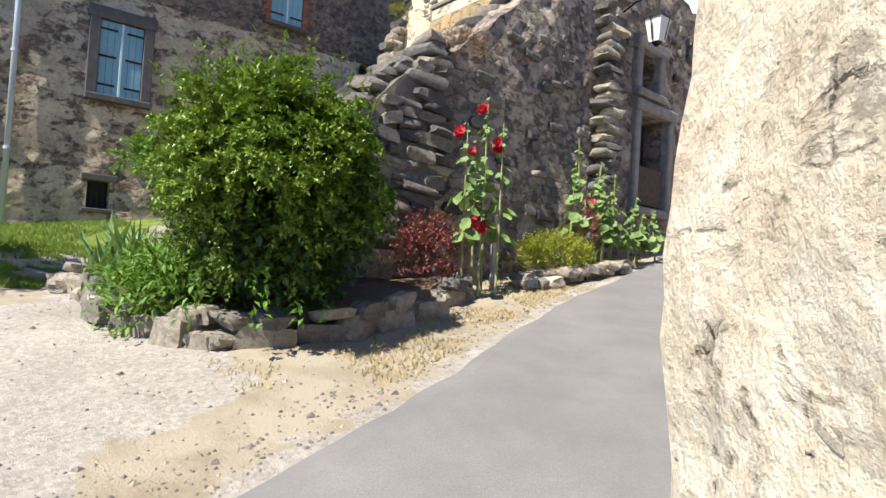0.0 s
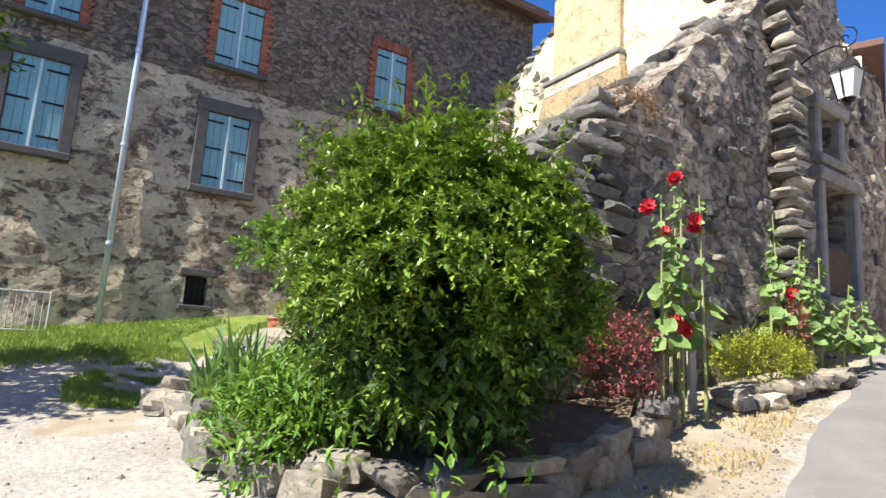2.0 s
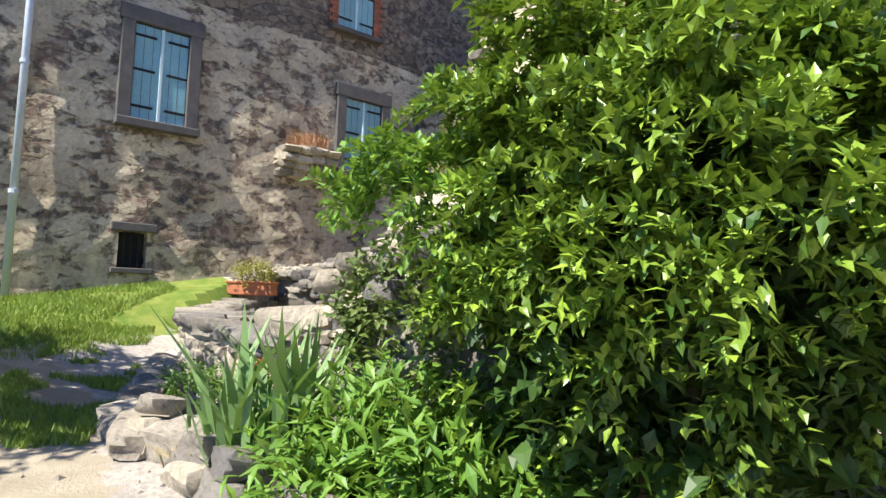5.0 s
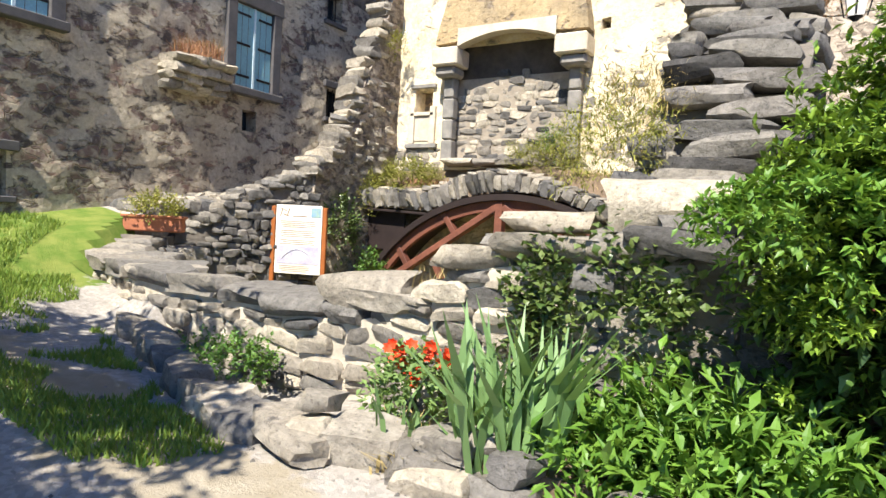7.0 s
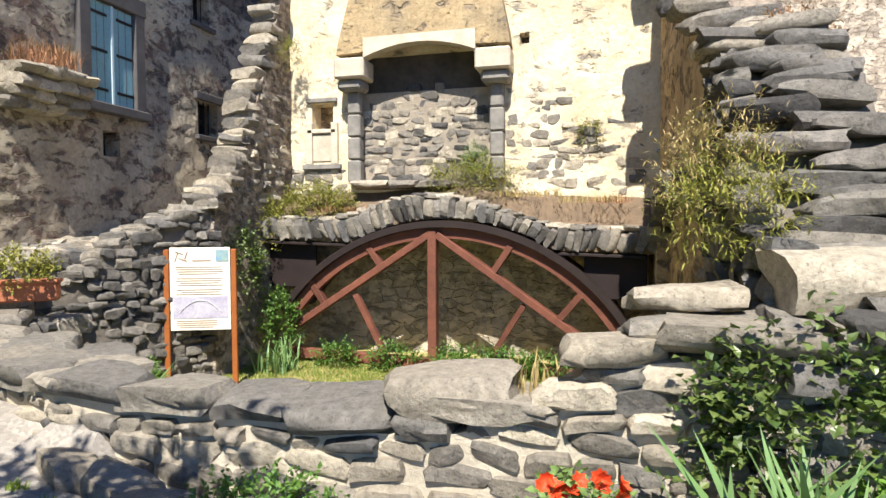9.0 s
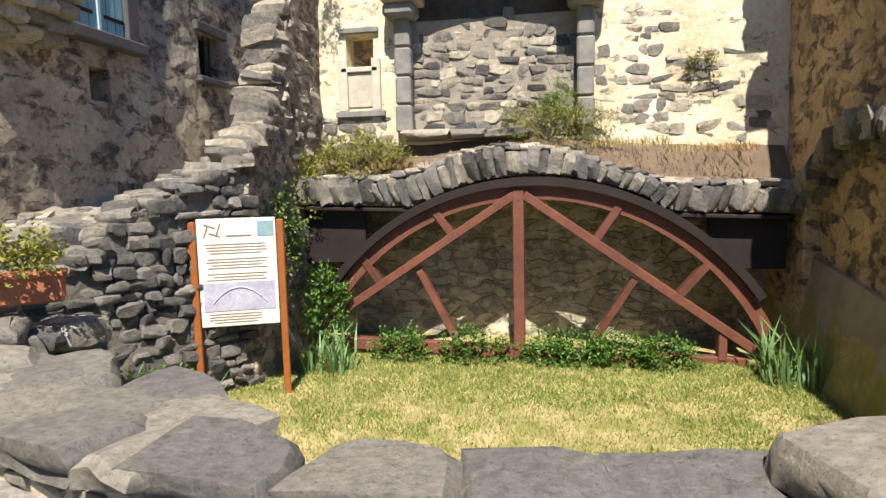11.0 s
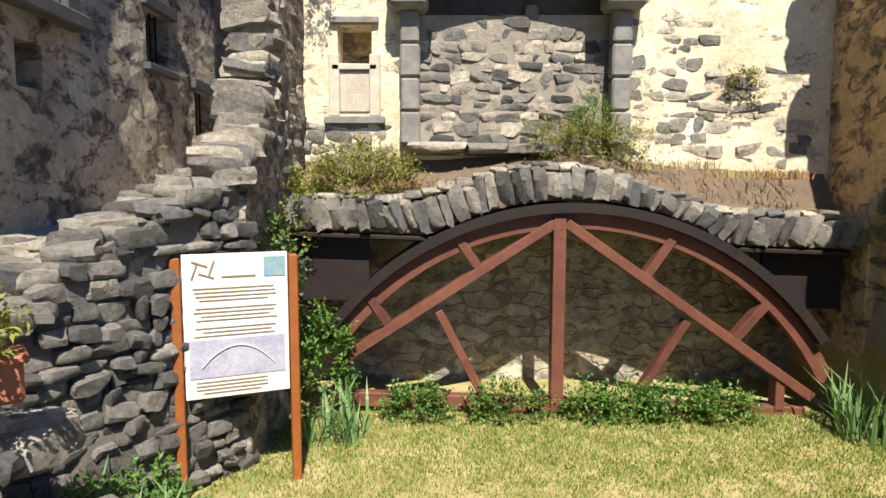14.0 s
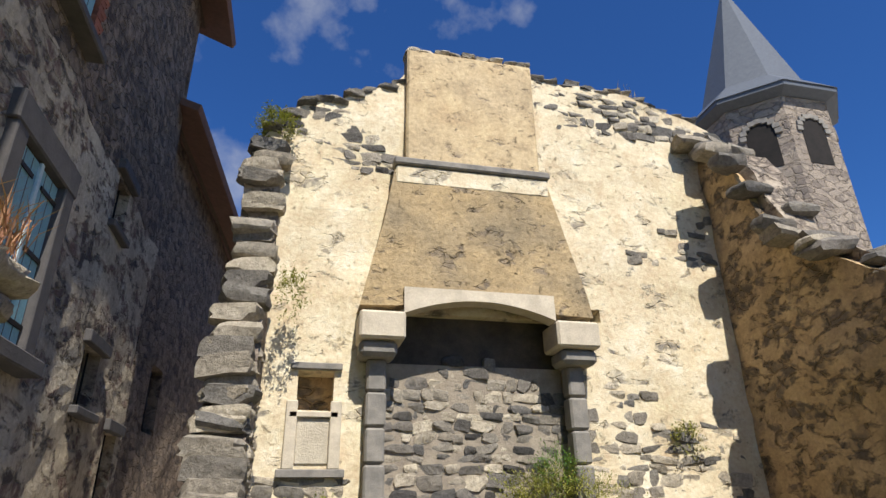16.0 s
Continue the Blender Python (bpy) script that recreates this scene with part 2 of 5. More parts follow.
# for the tree, and for the shade painted into the shrub's core
M_LEAF_TREE_SHADE = leafy("tree_and_shade_leaves", (0.022, 0.055, 0.012), (0.06, 0.12, 0.02), 0.5, 0.15)
M_LEAF_LIGHT = leafy("peony_leaves", (0.07, 0.16, 0.02), (0.15, 0.27, 0.035), 0.5, 0.25)
M_IRIS = leafy("iris_blades", (0.12, 0.22, 0.075), (0.22, 0.33, 0.12), 0.5, 0.2)
M_HOLLY = leafy("hollyhock_leaves", (0.12, 0.20, 0.05), (0.22, 0.32, 0.10), 0.6, 0.25)
M_YELLOW = leafy("golden_shrub_leaves", (0.20, 0.24, 0.02), (0.36, 0.36, 0.03), 0.6, 0.2)
M_NETTLE = leafy("nettle_leaves", (0.06, 0.14, 0.025), (0.13, 0.23, 0.04))
M_IVY = leafy("ivy_leaves", (0.05, 0.09, 0.02), (0.13, 0.17, 0.045), 0.4, 0.1)
M_OLIVE = leafy("yellow_green_weeds", (0.17, 0.18, 0.03), (0.32, 0.29, 0.06), 0.7, 0.2)
M_DRY = leafy("dry_grass", (0.33, 0.24, 0.10), (0.50, 0.38, 0.17), 0.8, 0.2)
M_RUSTY = leafy("reddish_dry_weeds", (0.30, 0.12, 0.07), (0.40, 0.22, 0.12), 0.8, 0.15)
M_GRASSB = leafy("grass_blades", (0.10, 0.19, 0.025), (0.25, 0.31, 0.05), 0.6, 0.25)
M_GRASSD = leafy("parched_lawn_blades", (0.22, 0.25, 0.06), (0.46, 0.38, 0.16), 0.7, 0.2)
M_RED = leafy("red_petals", (0.55, 0.012, 0.03), (0.75, 0.03, 0.08), 0.6, 0.2)
M_ORANGE = leafy("orange_red_petals", (0.75, 0.06, 0.015), (0.85, 0.10, 0.03), 0.6, 0.2)
M_PURPLE = leafy("dark_red_barberry", (0.13, 0.02, 0.03), (0.28, 0.06, 0.07), 0.6, 0.15)
M_PINK = leafy("pink_plumes", (0.5, 0.12, 0.12), (0.6, 0.22, 0.2), 0.7, 0.2)
M_STALK = simple("pale_green_stalk", (0.24, 0.28, 0.10), (0.30, 0.28, 0.14), 9, 0.7, 0.002)
M_STAKE = simple("grey_weathered_wood", (0.42, 0.39, 0.35), (0.30, 0.28, 0.25), 7, 0.85, 0.004)
M_RAIL = simple("pale_grey_rail", (0.5, 0.5, 0.48), (0.4, 0.4, 0.38), 7, 0.5, 0.002, metal=0.4)
M_LAMPGLASS = simple("milky_lantern_glass", (0.72, 0.70, 0.64), (0.66, 0.62, 0.56), 3, 0.3, 0.0005)
M_SOIL = simple("dry_soil", (0.20, 0.14, 0.09), (0.13, 0.095, 0.065), 5, 0.95, 0.02)


def ground_mat():
    """Gravel by the road, grass towards the house, parched verges, by large noise and place."""
    m = Mat("ground", 0.95, 0, 0.1)
    gravel = m.mix(m.ramp(m.noise(1.1, 8, 0.6), [(0.35, 0.0), (0.65, 1.0)]), (0.29, 0.26, 0.225), (0.38, 0.345, 0.30))
    v = m.n("TexVoronoi")
    v.inputs["Scale"].default_value = 34
    m.link(m.co, v.inputs["Vector"])
    sp = m.n("SeparateColor")
    m.link(v.outputs["Color"], sp.inputs[0])
    gravel = m.mix(0.30, gravel, m.ramp(sp.outputs[0], [(0, 0.25), (1, 0.85)]), "OVERLAY")
    verge = m.mix(m.ramp(m.noise(2.5, 8), [(0.4, 0.0), (0.62, 1.0)]), (0.37, 0.32, 0.24), (0.28, 0.235, 0.165))
    grass = m.mix(m.ramp(m.noise(3, 8), [(0.4, 0.0), (0.62, 1.0)]), (0.11, 0.17, 0.03), (0.20, 0.23, 0.055))
    lawn = m.mix(m.ramp(m.noise(2.2, 8, 0.65), [(0.40, 0.0), (0.6, 1.0)]), (0.29, 0.27, 0.085), (0.50, 0.39, 0.20))
    at = m.n("Attribute")
    at.attribute_name = "zone"
    sz = m.n("SeparateColor")
    m.link(at.outputs["Color"], sz.inputs[0])
    wob = m.noise(2.5, 6)

    def edge(ch):
        a = m.n("Math")
        a.operation = "ADD"
        m.link(ch, a.inputs[0])
        m.link(wob, a.inputs[1])
        return m.ramp(a.outputs[0], [(0.92, 0.0), (1.0, 1.0)])
    # zone colour: r verge, g grass, b lawn
    col = m.mix(edge(sz.outputs[0]), gravel, verge)
    col = m.mix(edge(sz.outputs[1]), col, grass)
    col = m.mix(edge(sz.outputs[2]), col, lawn)
    return m.done(col, m.bump(m.noise(45, 8, 0.7), 0.02, 0.9))


M_GROUND = ground_mat()


# ---- building helpers ----
def mesh_of(name, bm, mat, smooth=False):
    me = bpy.data.meshes.new(name)
    bm.to_mesh(me)
    bm.free()
    me.materials.append(mat)
    if smooth:
        me.shade_smooth()
    return me


def part(name, bm, mat, parent=None, label="", smooth=False):
    ob = new(name, mesh_of(name, bm, mat, smooth))
    if parent:
        ob.parent = parent
    return tagged(ob, label)


def thing(name, label, category, group="", kind="", at=None):
    e = new(name)
    if at is not None:
        e.matrix_basis = at
    return tagged(e, label, category, group, kind)


def obox(bm, c, size, rz=0.0, rx=0.0, ry=0.0, bevel=0.0):
    """A box of that size round c, turned by degrees, with softened edges."""
    m = pose(*c, rx, ry, rz) @ Matrix.Diagonal((*size, 1))
    vs = bmesh.ops.create_cube(bm, size=1, matrix=m)["verts"]
    if bevel:
        es = list({e for v in vs for e in v.link_edges})
        bmesh.ops.bevel(bm, geom=es, offset=bevel, segments=1, affect="EDGES")
    return vs


def boxbm(c, size, rz=0.0, rx=0.0, ry=0.0, bevel=0.01):
    bm = bmesh.new()
    obox(bm, c, size, rz, rx, ry, bevel)
    return bm


def beam(bm, a, b, w, h, bevel=0.008):
    """A squared timber from a to b, w wide across the plane and h deep."""
    a, b = Vector(a), Vector(b)
    d = b - a
    m = Matrix.Translation((a + b) / 2) @ d.to_track_quat("X", "Y").to_matrix().to_4x4() @ Matrix.Diagonal((d.length, h, w, 1))
    vs = bmesh.ops.create_cube(bm, size=1, matrix=m)["verts"]
    bmesh.ops.bevel(bm, geom=list({e for v in vs for e in v.link_edges}), offset=bevel, segments=1, affect="EDGES")


def tube(bm, pts, r, sides=8):
    """A round bar through pts; r: one radius or one for each point."""
    rr = r if isinstance(r, (list, tuple)) else [r] * len(pts)
    rings = []
    for i, p in enumerate(pts):
        p = Vector(p)
        d = (Vector(pts[min(i + 1, len(pts) - 1)]) - Vector(pts[max(i - 1, 0)])).normalized()
        q = d.to_track_quat("Z", "X")
        rings.append([bm.verts.new(p + q @ Vector((math.cos(k * 2 * math.pi / sides) * rr[i], math.sin(k * 2 * math.pi / sides) * rr[i], 0))) for k in range(sides)])
    for a, b in zip(rings, rings[1:]):
        for k in range(sides):
            bm.faces.new((a[k], a[(k + 1) % sides], b[(k + 1) % sides], b[k]))
    bm.faces.new(rings[0][::-1])
    bm.faces.new(rings[-1])


def uneven(p, s=1.3, amp=0.05):
    return noise.noise_vector(Vector(p) * s) * amp + noise.noise_vector(Vector(p) * s * 4.1) * amp * 0.35


def wall_slab(name, a, b, z0, top, thick, mat, holes=(), amp=0.05, step=0.22, parent=None, lean=0.0):
    """A thick, uneven wall from a to b (plan); its outer face looks to the right of a->b.
    top: function of the distance along it; holes: (s0, s1, z0, z1, depth) recesses or openings cut by cell."""
    a, b = Vector((*a, 0)), Vector((*b, 0))
    L = (b - a).length
    d = (b - a) / L
    nrm = Vector((d.y, -d.x, 0))
    ss = set(np.linspace(0, L, max(2, int(L / step) + 1)))
    zt = max(top(s) for s in np.linspace(0, L, 60))
    zs = set(np.linspace(z0, zt, max(2, int((zt - z0) / step) + 1)))
    for h in holes:
        ss = {s for s in ss if min(abs(s - h[0]), abs(s - h[1])) > 0.07} | {h[0], h[1]}
        zs = {z for z in zs if min(abs(z - h[2]), abs(z - h[3])) > 0.07} | {h[2], h[3]}
    ss, zs = sorted(ss), sorted(zs)
    bm = bmesh.new()

    def pt(s, z, back):
        z = min(z, top(s))
        p = a + d * s + Vector((0, 0, z)) - nrm * (thick * back)
        near = any(h[0] - 0.01 <= s <= h[1] + 0.01 and h[2] - 0.01 <= z <= h[3] + 0.01 for h in holes)
        u = uneven(p, 1.3, amp) * (0.25 if near else 1)
        return p + u - nrm * lean * (z - z0)
    grid = {}
    for back in (0, 1):
        for i, s in enumerate(ss):
            for j, z in enumerate(zs):
                grid[i, j, back] = bm.verts.new(pt(s, z, back))

    def solid(i, j):
        if not (0 <= i < len(ss) - 1 and 0 <= j < len(zs) - 1):
            return False
        s, z = (ss[i] + ss[i + 1]) / 2, (zs[j] + zs[j + 1]) / 2
        if zs[j] >= max(top(ss[i]), top(ss[i + 1])) - 0.01:
            return False
        return not any(h[0] < s < h[1] and h[2] < z < h[3] for h in holes)

    def face(*ks):
        vs = [grid[k] for k in ks]
        try:
            bm.faces.new(vs)
        except ValueError:
            pass
    for i in range(len(ss) - 1):
        for j in range(len(zs) - 1):
            if not solid(i, j):
                continue
            face((i, j, 0), (i + 1, j, 0), (i + 1, j + 1, 0), (i, j + 1, 0))
            face((i + 1, j, 1), (i, j, 1), (i, j + 1, 1), (i + 1, j + 1, 1))
            if not solid(i - 1, j):
                face((i, j, 1), (i, j, 0), (i, j + 1, 0), (i, j + 1, 1))
            if not solid(i + 1, j):
                face((i + 1, j, 0), (i + 1, j, 1), (i + 1, j + 1, 1), (i + 1, j + 1, 0))
            if not solid(i, j - 1):
                face((i, j, 0), (i, j, 1), (i + 1, j, 1), (i + 1, j, 0))
            if not solid(i, j + 1):
                face((i, j + 1, 1), (i, j + 1, 0), (i + 1, j + 1, 0), (i + 1, j + 1, 1))
    bmesh.ops.remove_doubles(bm, verts=bm.verts, dist=0.002)
    bmesh.ops.recalc_face_normals(bm, faces=bm.faces)
    return part(name, bm, mat, parent)


def rvec(r):
    return Vector((r.gauss(0, 1), r.gauss(0, 1), r.gauss(0, 1))).normalized()


def stone_mesh(seed, mat, blocky=0.84):
    """A rough quarried stone about one unit across: a chipped block with uneven faces and worn edges."""
    bm = bmesh.new()
    bmesh.ops.create_cube(bm, size=1)
    bmesh.ops.subdivide_edges(bm, edges=bm.edges, cuts=2, use_grid_fill=True)
    rnd = random.Random(seed)
    off = Vector((rnd.random() * 50, rnd.random() * 50, seed))
    cuts = [(rvec(rnd), rnd.uniform(0.44, 0.56)) for _ in range(6)]
    for v in bm.verts:
        r = v.co.normalized() * 0.62
        v.co = v.co * blocky + r * (1 - blocky)
        v.co += noise.noise_vector(v.co * 1.5 + off) * 0.15 + noise.noise_vector(v.co * 4.2 + off) * 0.07
        if blocky < 0.95:
            for n, d in cuts:
                k = v.co.dot(n) - d
                if k > 0:
                    v.co -= n * k * 0.8
    me = bpy.data.meshes.new("stone")
    bm.to_mesh(me)
    bm.free()
    me.materials.append(mat)
    me.shade_smooth()
    me.set_sharp_from_angle(angle=0.42)
    return me


STONES = {m: [stone_mesh(i, m) for i in range(9)] for m in (M_STONE, M_STONE_PALE, M_STONE_DARK)}
SLABS = {m: [stone_mesh(i + 20, m, 0.93) for i in range(5)] for m in (M_STONE, M_STONE_PALE, M_STONE_DARK)}
BRICKS = stone_mesh(77, M_BRICK, 0.97)
rng = random.Random(5)


def stone(parent, c, size, rz=0.0, mat=None, tilt=4.0, slab=False, name="stone"):
    mat = mat or M_STONE
    ob = new(name, rng.choice((SLABS if slab else STONES)[mat]))
    ob.parent = parent
    ob.matrix_basis = pose(*c, rng.uniform(-tilt, tilt), rng.uniform(-tilt, tilt), rz + rng.uniform(-tilt, tilt)) @ Matrix.Diagonal((*size, 1))
    return ob


def courses(parent, a, b, z0, top, sx, sz, depth, mats, limit=300, skip=0.0, gap=0.015, proud=0.03):
    """Rough courses of stones on the face from a to b; the face looks to the right of a->b."""
    a, b = Vector((*a, 0)), Vector((*b, 0))
    L = (b - a).length
    d = (b - a) / L
    nrm = Vector((d.y, -d.x, 0))
    ang = math.degrees(math.atan2(d.y, d.x))
    z, made = z0, 0
    while True:
        h = sz * rng.uniform(0.7, 1.35)
        s = rng.uniform(-0.3, 0) * sx
        any_in = False
        while s < L:
            w = sx * rng.uniform(0.55, 1.6)
            m = s + w / 2
            if 0 < m < L and z + h * 0.6 < top(m):
                any_in = True
                if rng.random() >= skip and made < limit:
                    made += 1
                    p = a + d * m + nrm * (proud * rng.uniform(-0.2, 1) - depth / 2)
                    stone(parent, (p.x, p.y, z + h / 2 + rng.uniform(-0.02, 0.02)), ((w - gap) * 1.1, depth, (h - gap) * rng.uniform(1.0, 1.25)), ang, rng.choice(mats), 11)
            s += w
        z += h
        if not any_in:
            return made


def leaf(bm, p, d, up, length, width, curl=0.15):
    """One folded leaf from p along d."""
    d = d.normalized()
    side = d.cross(up)
    if side.length < 1e-4:
        side = d.cross(Vector((1, 0.2, 0)))
    side.normalize()
    n = side.cross(d)
    tip = p + d * length - n * length * curl
    mid = p + d * length * 0.45
    l, r = mid + side * width / 2 + n * width * 0.15, mid - side * width / 2 + n * width * 0.15
    v = [bm.verts.new(q) for q in (p, l, tip, r, mid)]
    for f in ((0, 4, 1), (1, 4, 2), (2, 4, 3), (3, 4, 0)):
        bm.faces.new([v[k] for k in f])


def crown(c, rad, twigs, leaves, length, width, seed, inner=0.55, lump=0.25, squash_bottom=0.8):
    """A crown of many leaves on twigs, denser at an uneven surface."""
    r = random.Random(seed)
    bm = bmesh.new()
    c, off = Vector(c), Vector((seed * 3.1, 0, 0))
    for _ in range(twigs):
        d = rvec(r)
        if d.z < -0.55 and r.random() < squash_bottom:
            d.z *= -0.4
            d.normalize()
        k = 1 + lump * (noise.noise(d * 1.7 + off) + 0.6 * noise.noise(d * 4 + off))
        t = r.uniform(inner, 1.0) ** 0.6 * k
        p = c + Vector((d.x * rad[0], d.y * rad[1], d.z * rad[2])) * t
        g = (d + rvec(r) * 0.6 + Vector((0, 0, 0.35))).normalized()
        tl = length * r.uniform(2, 4)
        for i in range(leaves):
            q = p + g * tl * (i / leaves)
            o = (g * 0.7 + rvec(r) * 0.9).normalized()
            leaf(bm, q, o, Vector((0, 0, 1)) + rvec(r) * 0.4, length * r.uniform(0.6, 1.15), width * r.uniform(0.7, 1.1))
    return bm


def blades(bm, c, n, spread, height, width, r, lean=0.4):
    c = Vector(c)
    for _ in range(n):
        a = r.uniform(0, 6.283)
        p = c + Vector((math.cos(a), math.sin(a), 0)) * spread * math.sqrt(r.random())
        h = height * r.uniform(0.5, 1.1)
        b = r.uniform(0, 6.283)
        o = Vector((math.cos(b), math.sin(b), 0))
        s = Vector((-o.y, o.x, 0)) * width * r.uniform(0.6, 1.1) / 2
        k = lean * r.random() * h
        m = p + o * k * 0.35 + Vector((0, 0, h * 0.6))
        t = p + o * k + Vector((0, 0, h * r.uniform(0.85, 1)))
        v = [bm.verts.new(q) for q in (p - s * 0.8, p + s * 0.8, m + s, m - s, t)]
        bm.faces.new((v[0], v[1], v[2], v[3]))
        bm.faces.new((v[3], v[2], v[4]))


def slope(x, y):
    x, y = min(max(x, -14), 22), min(max(y, -24), 22)
    return 0.2 - 0.114 * (x - 4.7) + 0.13 * (y + 7.6)


def lerp(pts):
    xs, ys = zip(*pts)
    return lambda s: float(np.interp(s, xs, ys))


def jag(f, amp=0.12, k=2.3, seed=0.0):
    return lambda s: f(s) + amp * noise.noise(Vector((s * k, seed, 0))) + amp * 0.6 * noise.noise(Vector((s * k * 3, seed, 4)))


# ---- ground, lawn, road ----
RET = [(-3.9, -4.2), (-2.7, -5.35), (-1.2, -5.8), (1.6, -5.85), (3.9, -6.0)]  # foot of the retaining wall, outer face
ret_y = lerp(RET)


pit_left = lerp([(-5.2, -2.6), (-4.2, -3.5), (-3.3, -4.35), (-1.38, -3.3), (1.3, -3.5)])
wall_width = lerp([(-3.9, 0.6), (-2.7, 0.8), (-1.6, 0.85), (-1.0, 0.35), (-0.6, 0.25)])  # how broad the wall's flagged top is
seg_top = lerp([(-3.9, 1.38), (-2.7, 1.20), (-1.2, 1.19), (0.4, 1.16), (1.6, 1.14), (2.05, 1.30), (2.5, 1.62), (3.9, 1.82)])
bed_dip = lerp([(-3.4, 0.0), (-2.6, 0.25), (-1.2, 0.42), (1.0, 0.38), (2.0, 0.15), (2.8, 0.0)])
kerb_y = lerp([(-1.3, -5.9), (0.0, -6.35), (1.3, -6.8), (2.1, -6.98), (2.8, -6.85)])


def in_pit(x, y):
    return pit_left(y) < x < 3.35 and ret_y(x) + wall_width(x) < y < 1.3


def ground_z(x, y):
    if in_pit(x, y):
        return 0.0 + 0.03 * noise.noise(Vector((x, y, 0)))
    if -3.9 < x < -0.6 and ret_y(x) - 0.05 < y <= ret_y(x) + wall_width(x) + 0.2:
        return min(slope(x, y), seg_top(x) - 0.3)
    if -1.2 < x < 3.5 and kerb_y(x) + 0.1 < y <= ret_y(x) + 0.3:
        return slope(x, y) - 0.12 - bed_dip(x)
    dip = bed_dip(x) * max(0.0, min(1.0, 1.25 - (ret_y(x) - y) / 1.5)) if y < ret_y(x) + 0.3 else 0.0
    return slope(x, y) - dip + 0.03 * noise.noise(Vector((x * 0.7, y * 0.7, 0)))


def road_left(y):
    return lerp([(-30, 15), (-14, 9.6), (-9.2, 8.2), (-6.93, 7.5), (-5.62, 7.02), (-4.1, 6.35), (-2.73, 5.8), (2.4, 4.1), (7, 2.3), (13, 0.6), (40, -6)])(y)


def road_right(y):
    return lerp([(-30, 20), (-14, 13.8), (-8, 10.8), (-5.0, 9.2), (-2.1, 7.5), (-0.4, 7.1), (2, 6.2), (5, 4.7), (6.5, 4.0), (9, 3.6), (13, 3.3), (40, -3)])(y)


def build_ground():
    def axis(lo, hi, step):
        far = [-900, -300, -120, -60, -35]
        return [*(f for f in far if f < lo), *np.arange(lo, hi + 0.01, step), *(-f for f in reversed(far) if -f > hi)]
    xs, ys = axis(-8, 14, 0.2), axis(-14, 8, 0.2)
    verts, zone = [], []
    for y in ys:
        for x in xs:
            verts.append((x, y, ground_z(x, y)))
            e = x - road_left(y)
            verge = max(0, 1 - abs(e + 0.45) / 0.75) if y > -7.5 else max(0, 0.5 - abs(e + 0.15))
            verge = max(verge, 0.75 * (x > 3.0 and y > -6.4 and e < 0), 0.9 if y > 8 else 0)
            verge = max(verge, max(0, 0.75 - 0.8 * abs(y - ret_y(x) + 1.6)) if x < 3 else 0)
            gr = 1.0 - max(0, (x + 2.2 + 0.45 * (y + 8)) * 0.55) if not in_pit(x, y) else 0
            gr = gr if x < 3.2 and y < ret_y(x) + 0.1 else 0
            zone.append((min(1, verge), min(1, max(0, gr)), 1.0 if in_pit(x, y) else 0.0, 1))
    n = len(xs)
    faces = [(j * n + i, j * n + i + 1, (j + 1) * n + i + 1, (j + 1) * n + i) for j in range(len(ys) - 1) for i in range(n - 1)]
    me = bpy.data.meshes.new("ground")
    me.from_pydata(verts, [], faces)
    at = me.color_attributes.new("zone", "FLOAT_COLOR", "POINT")
    at.data.foreach_set("color", [c for z in zone for c in z])
    me.materials.append(M_GROUND)
    tagged(new("ground", me), "gravel yard, parched verge and sloping grass", "ground", kind="structure")
    # the road, a raised sheet of asphalt with a broken edge
    ys = [*np.arange(-30, 14, 0.25), 20, 40]
    verts, faces, k = [], [], 9
    for y in ys:
        l, r = road_left(y) + 0.10 * noise.noise(Vector((0, y * 1.7, 3))), road_right(y)
        for i in range(k):
            x = l + (r - l) * i / (k - 1)
            verts.append((x, y, slope(x, y) + (0.045 if 0 < i < k - 1 else -0.03)))
    faces = [(j * k + i, j * k + i + 1, (j + 1) * k + i + 1, (j + 1) * k + i) for j in range(len(ys) - 1) for i in range(k - 1)]
    me = bpy.data.meshes.new("road")
    me.from_pydata(verts, [], faces)
    me.materials.append(M_ASPHALT)
    tagged(new("road", me), "worn grey asphalt lane climbing between houses", "road", kind="structure")
    bm = bmesh.new()
    obox(bm, (5.1, 1.7, slope(5.1, 1.7) + 0.045), (1.1, 0.5, 0.02), 10, 7.4, 6.5, 0.004)
    tagged(part("pavement_patch", bm, M_PATCH), "pale repaired patch in the asphalt lane", "road patch", kind="structure")
    bm = bmesh.new()
    bmesh.ops.create_cone(bm, cap_ends=True, segments=20, radius1=0.26, radius2=0.25, depth=0.03, matrix=pose(3.5, 5.0, slope(3.5, 5) + 0.055, 7.4, 6.5))
    tagged(part("manhole_cover", bm, M_IRON), "dark iron manhole cover in the lane", "manhole")


build_ground()

# ---- the old house with blue shutters ----
HX = -4.86
WINS = [  # y0, y1, z0, z1, surround
    (-9.33, -8.40, 4.50, 6.28, "stone"), (-5.80, -4.92, 4.36, 6.03, "stone"), (-5.83, -4.87, 7.12, 8.75, "brick"),
    (-1.98, -1.11, 7.15, 8.77, "brick"), (-1.70, -0.82, 4.14, 5.68, "stone"), (-9.3, -8.4, 7.15, 8.75, "brick")]
SMALL = [(-5.83, -5.38, 1.85, 2.46), (0.85, 1.45, 4.0, 4.66), (0.75, 1.25, 6.1, 6.75), (-1.45, -1.10, 3.35, 3.75), (2.2, 2.75, 2.9, 3.9)]
house = thing("house", "old rubble-stone house with closed pale blue shutters", "house")


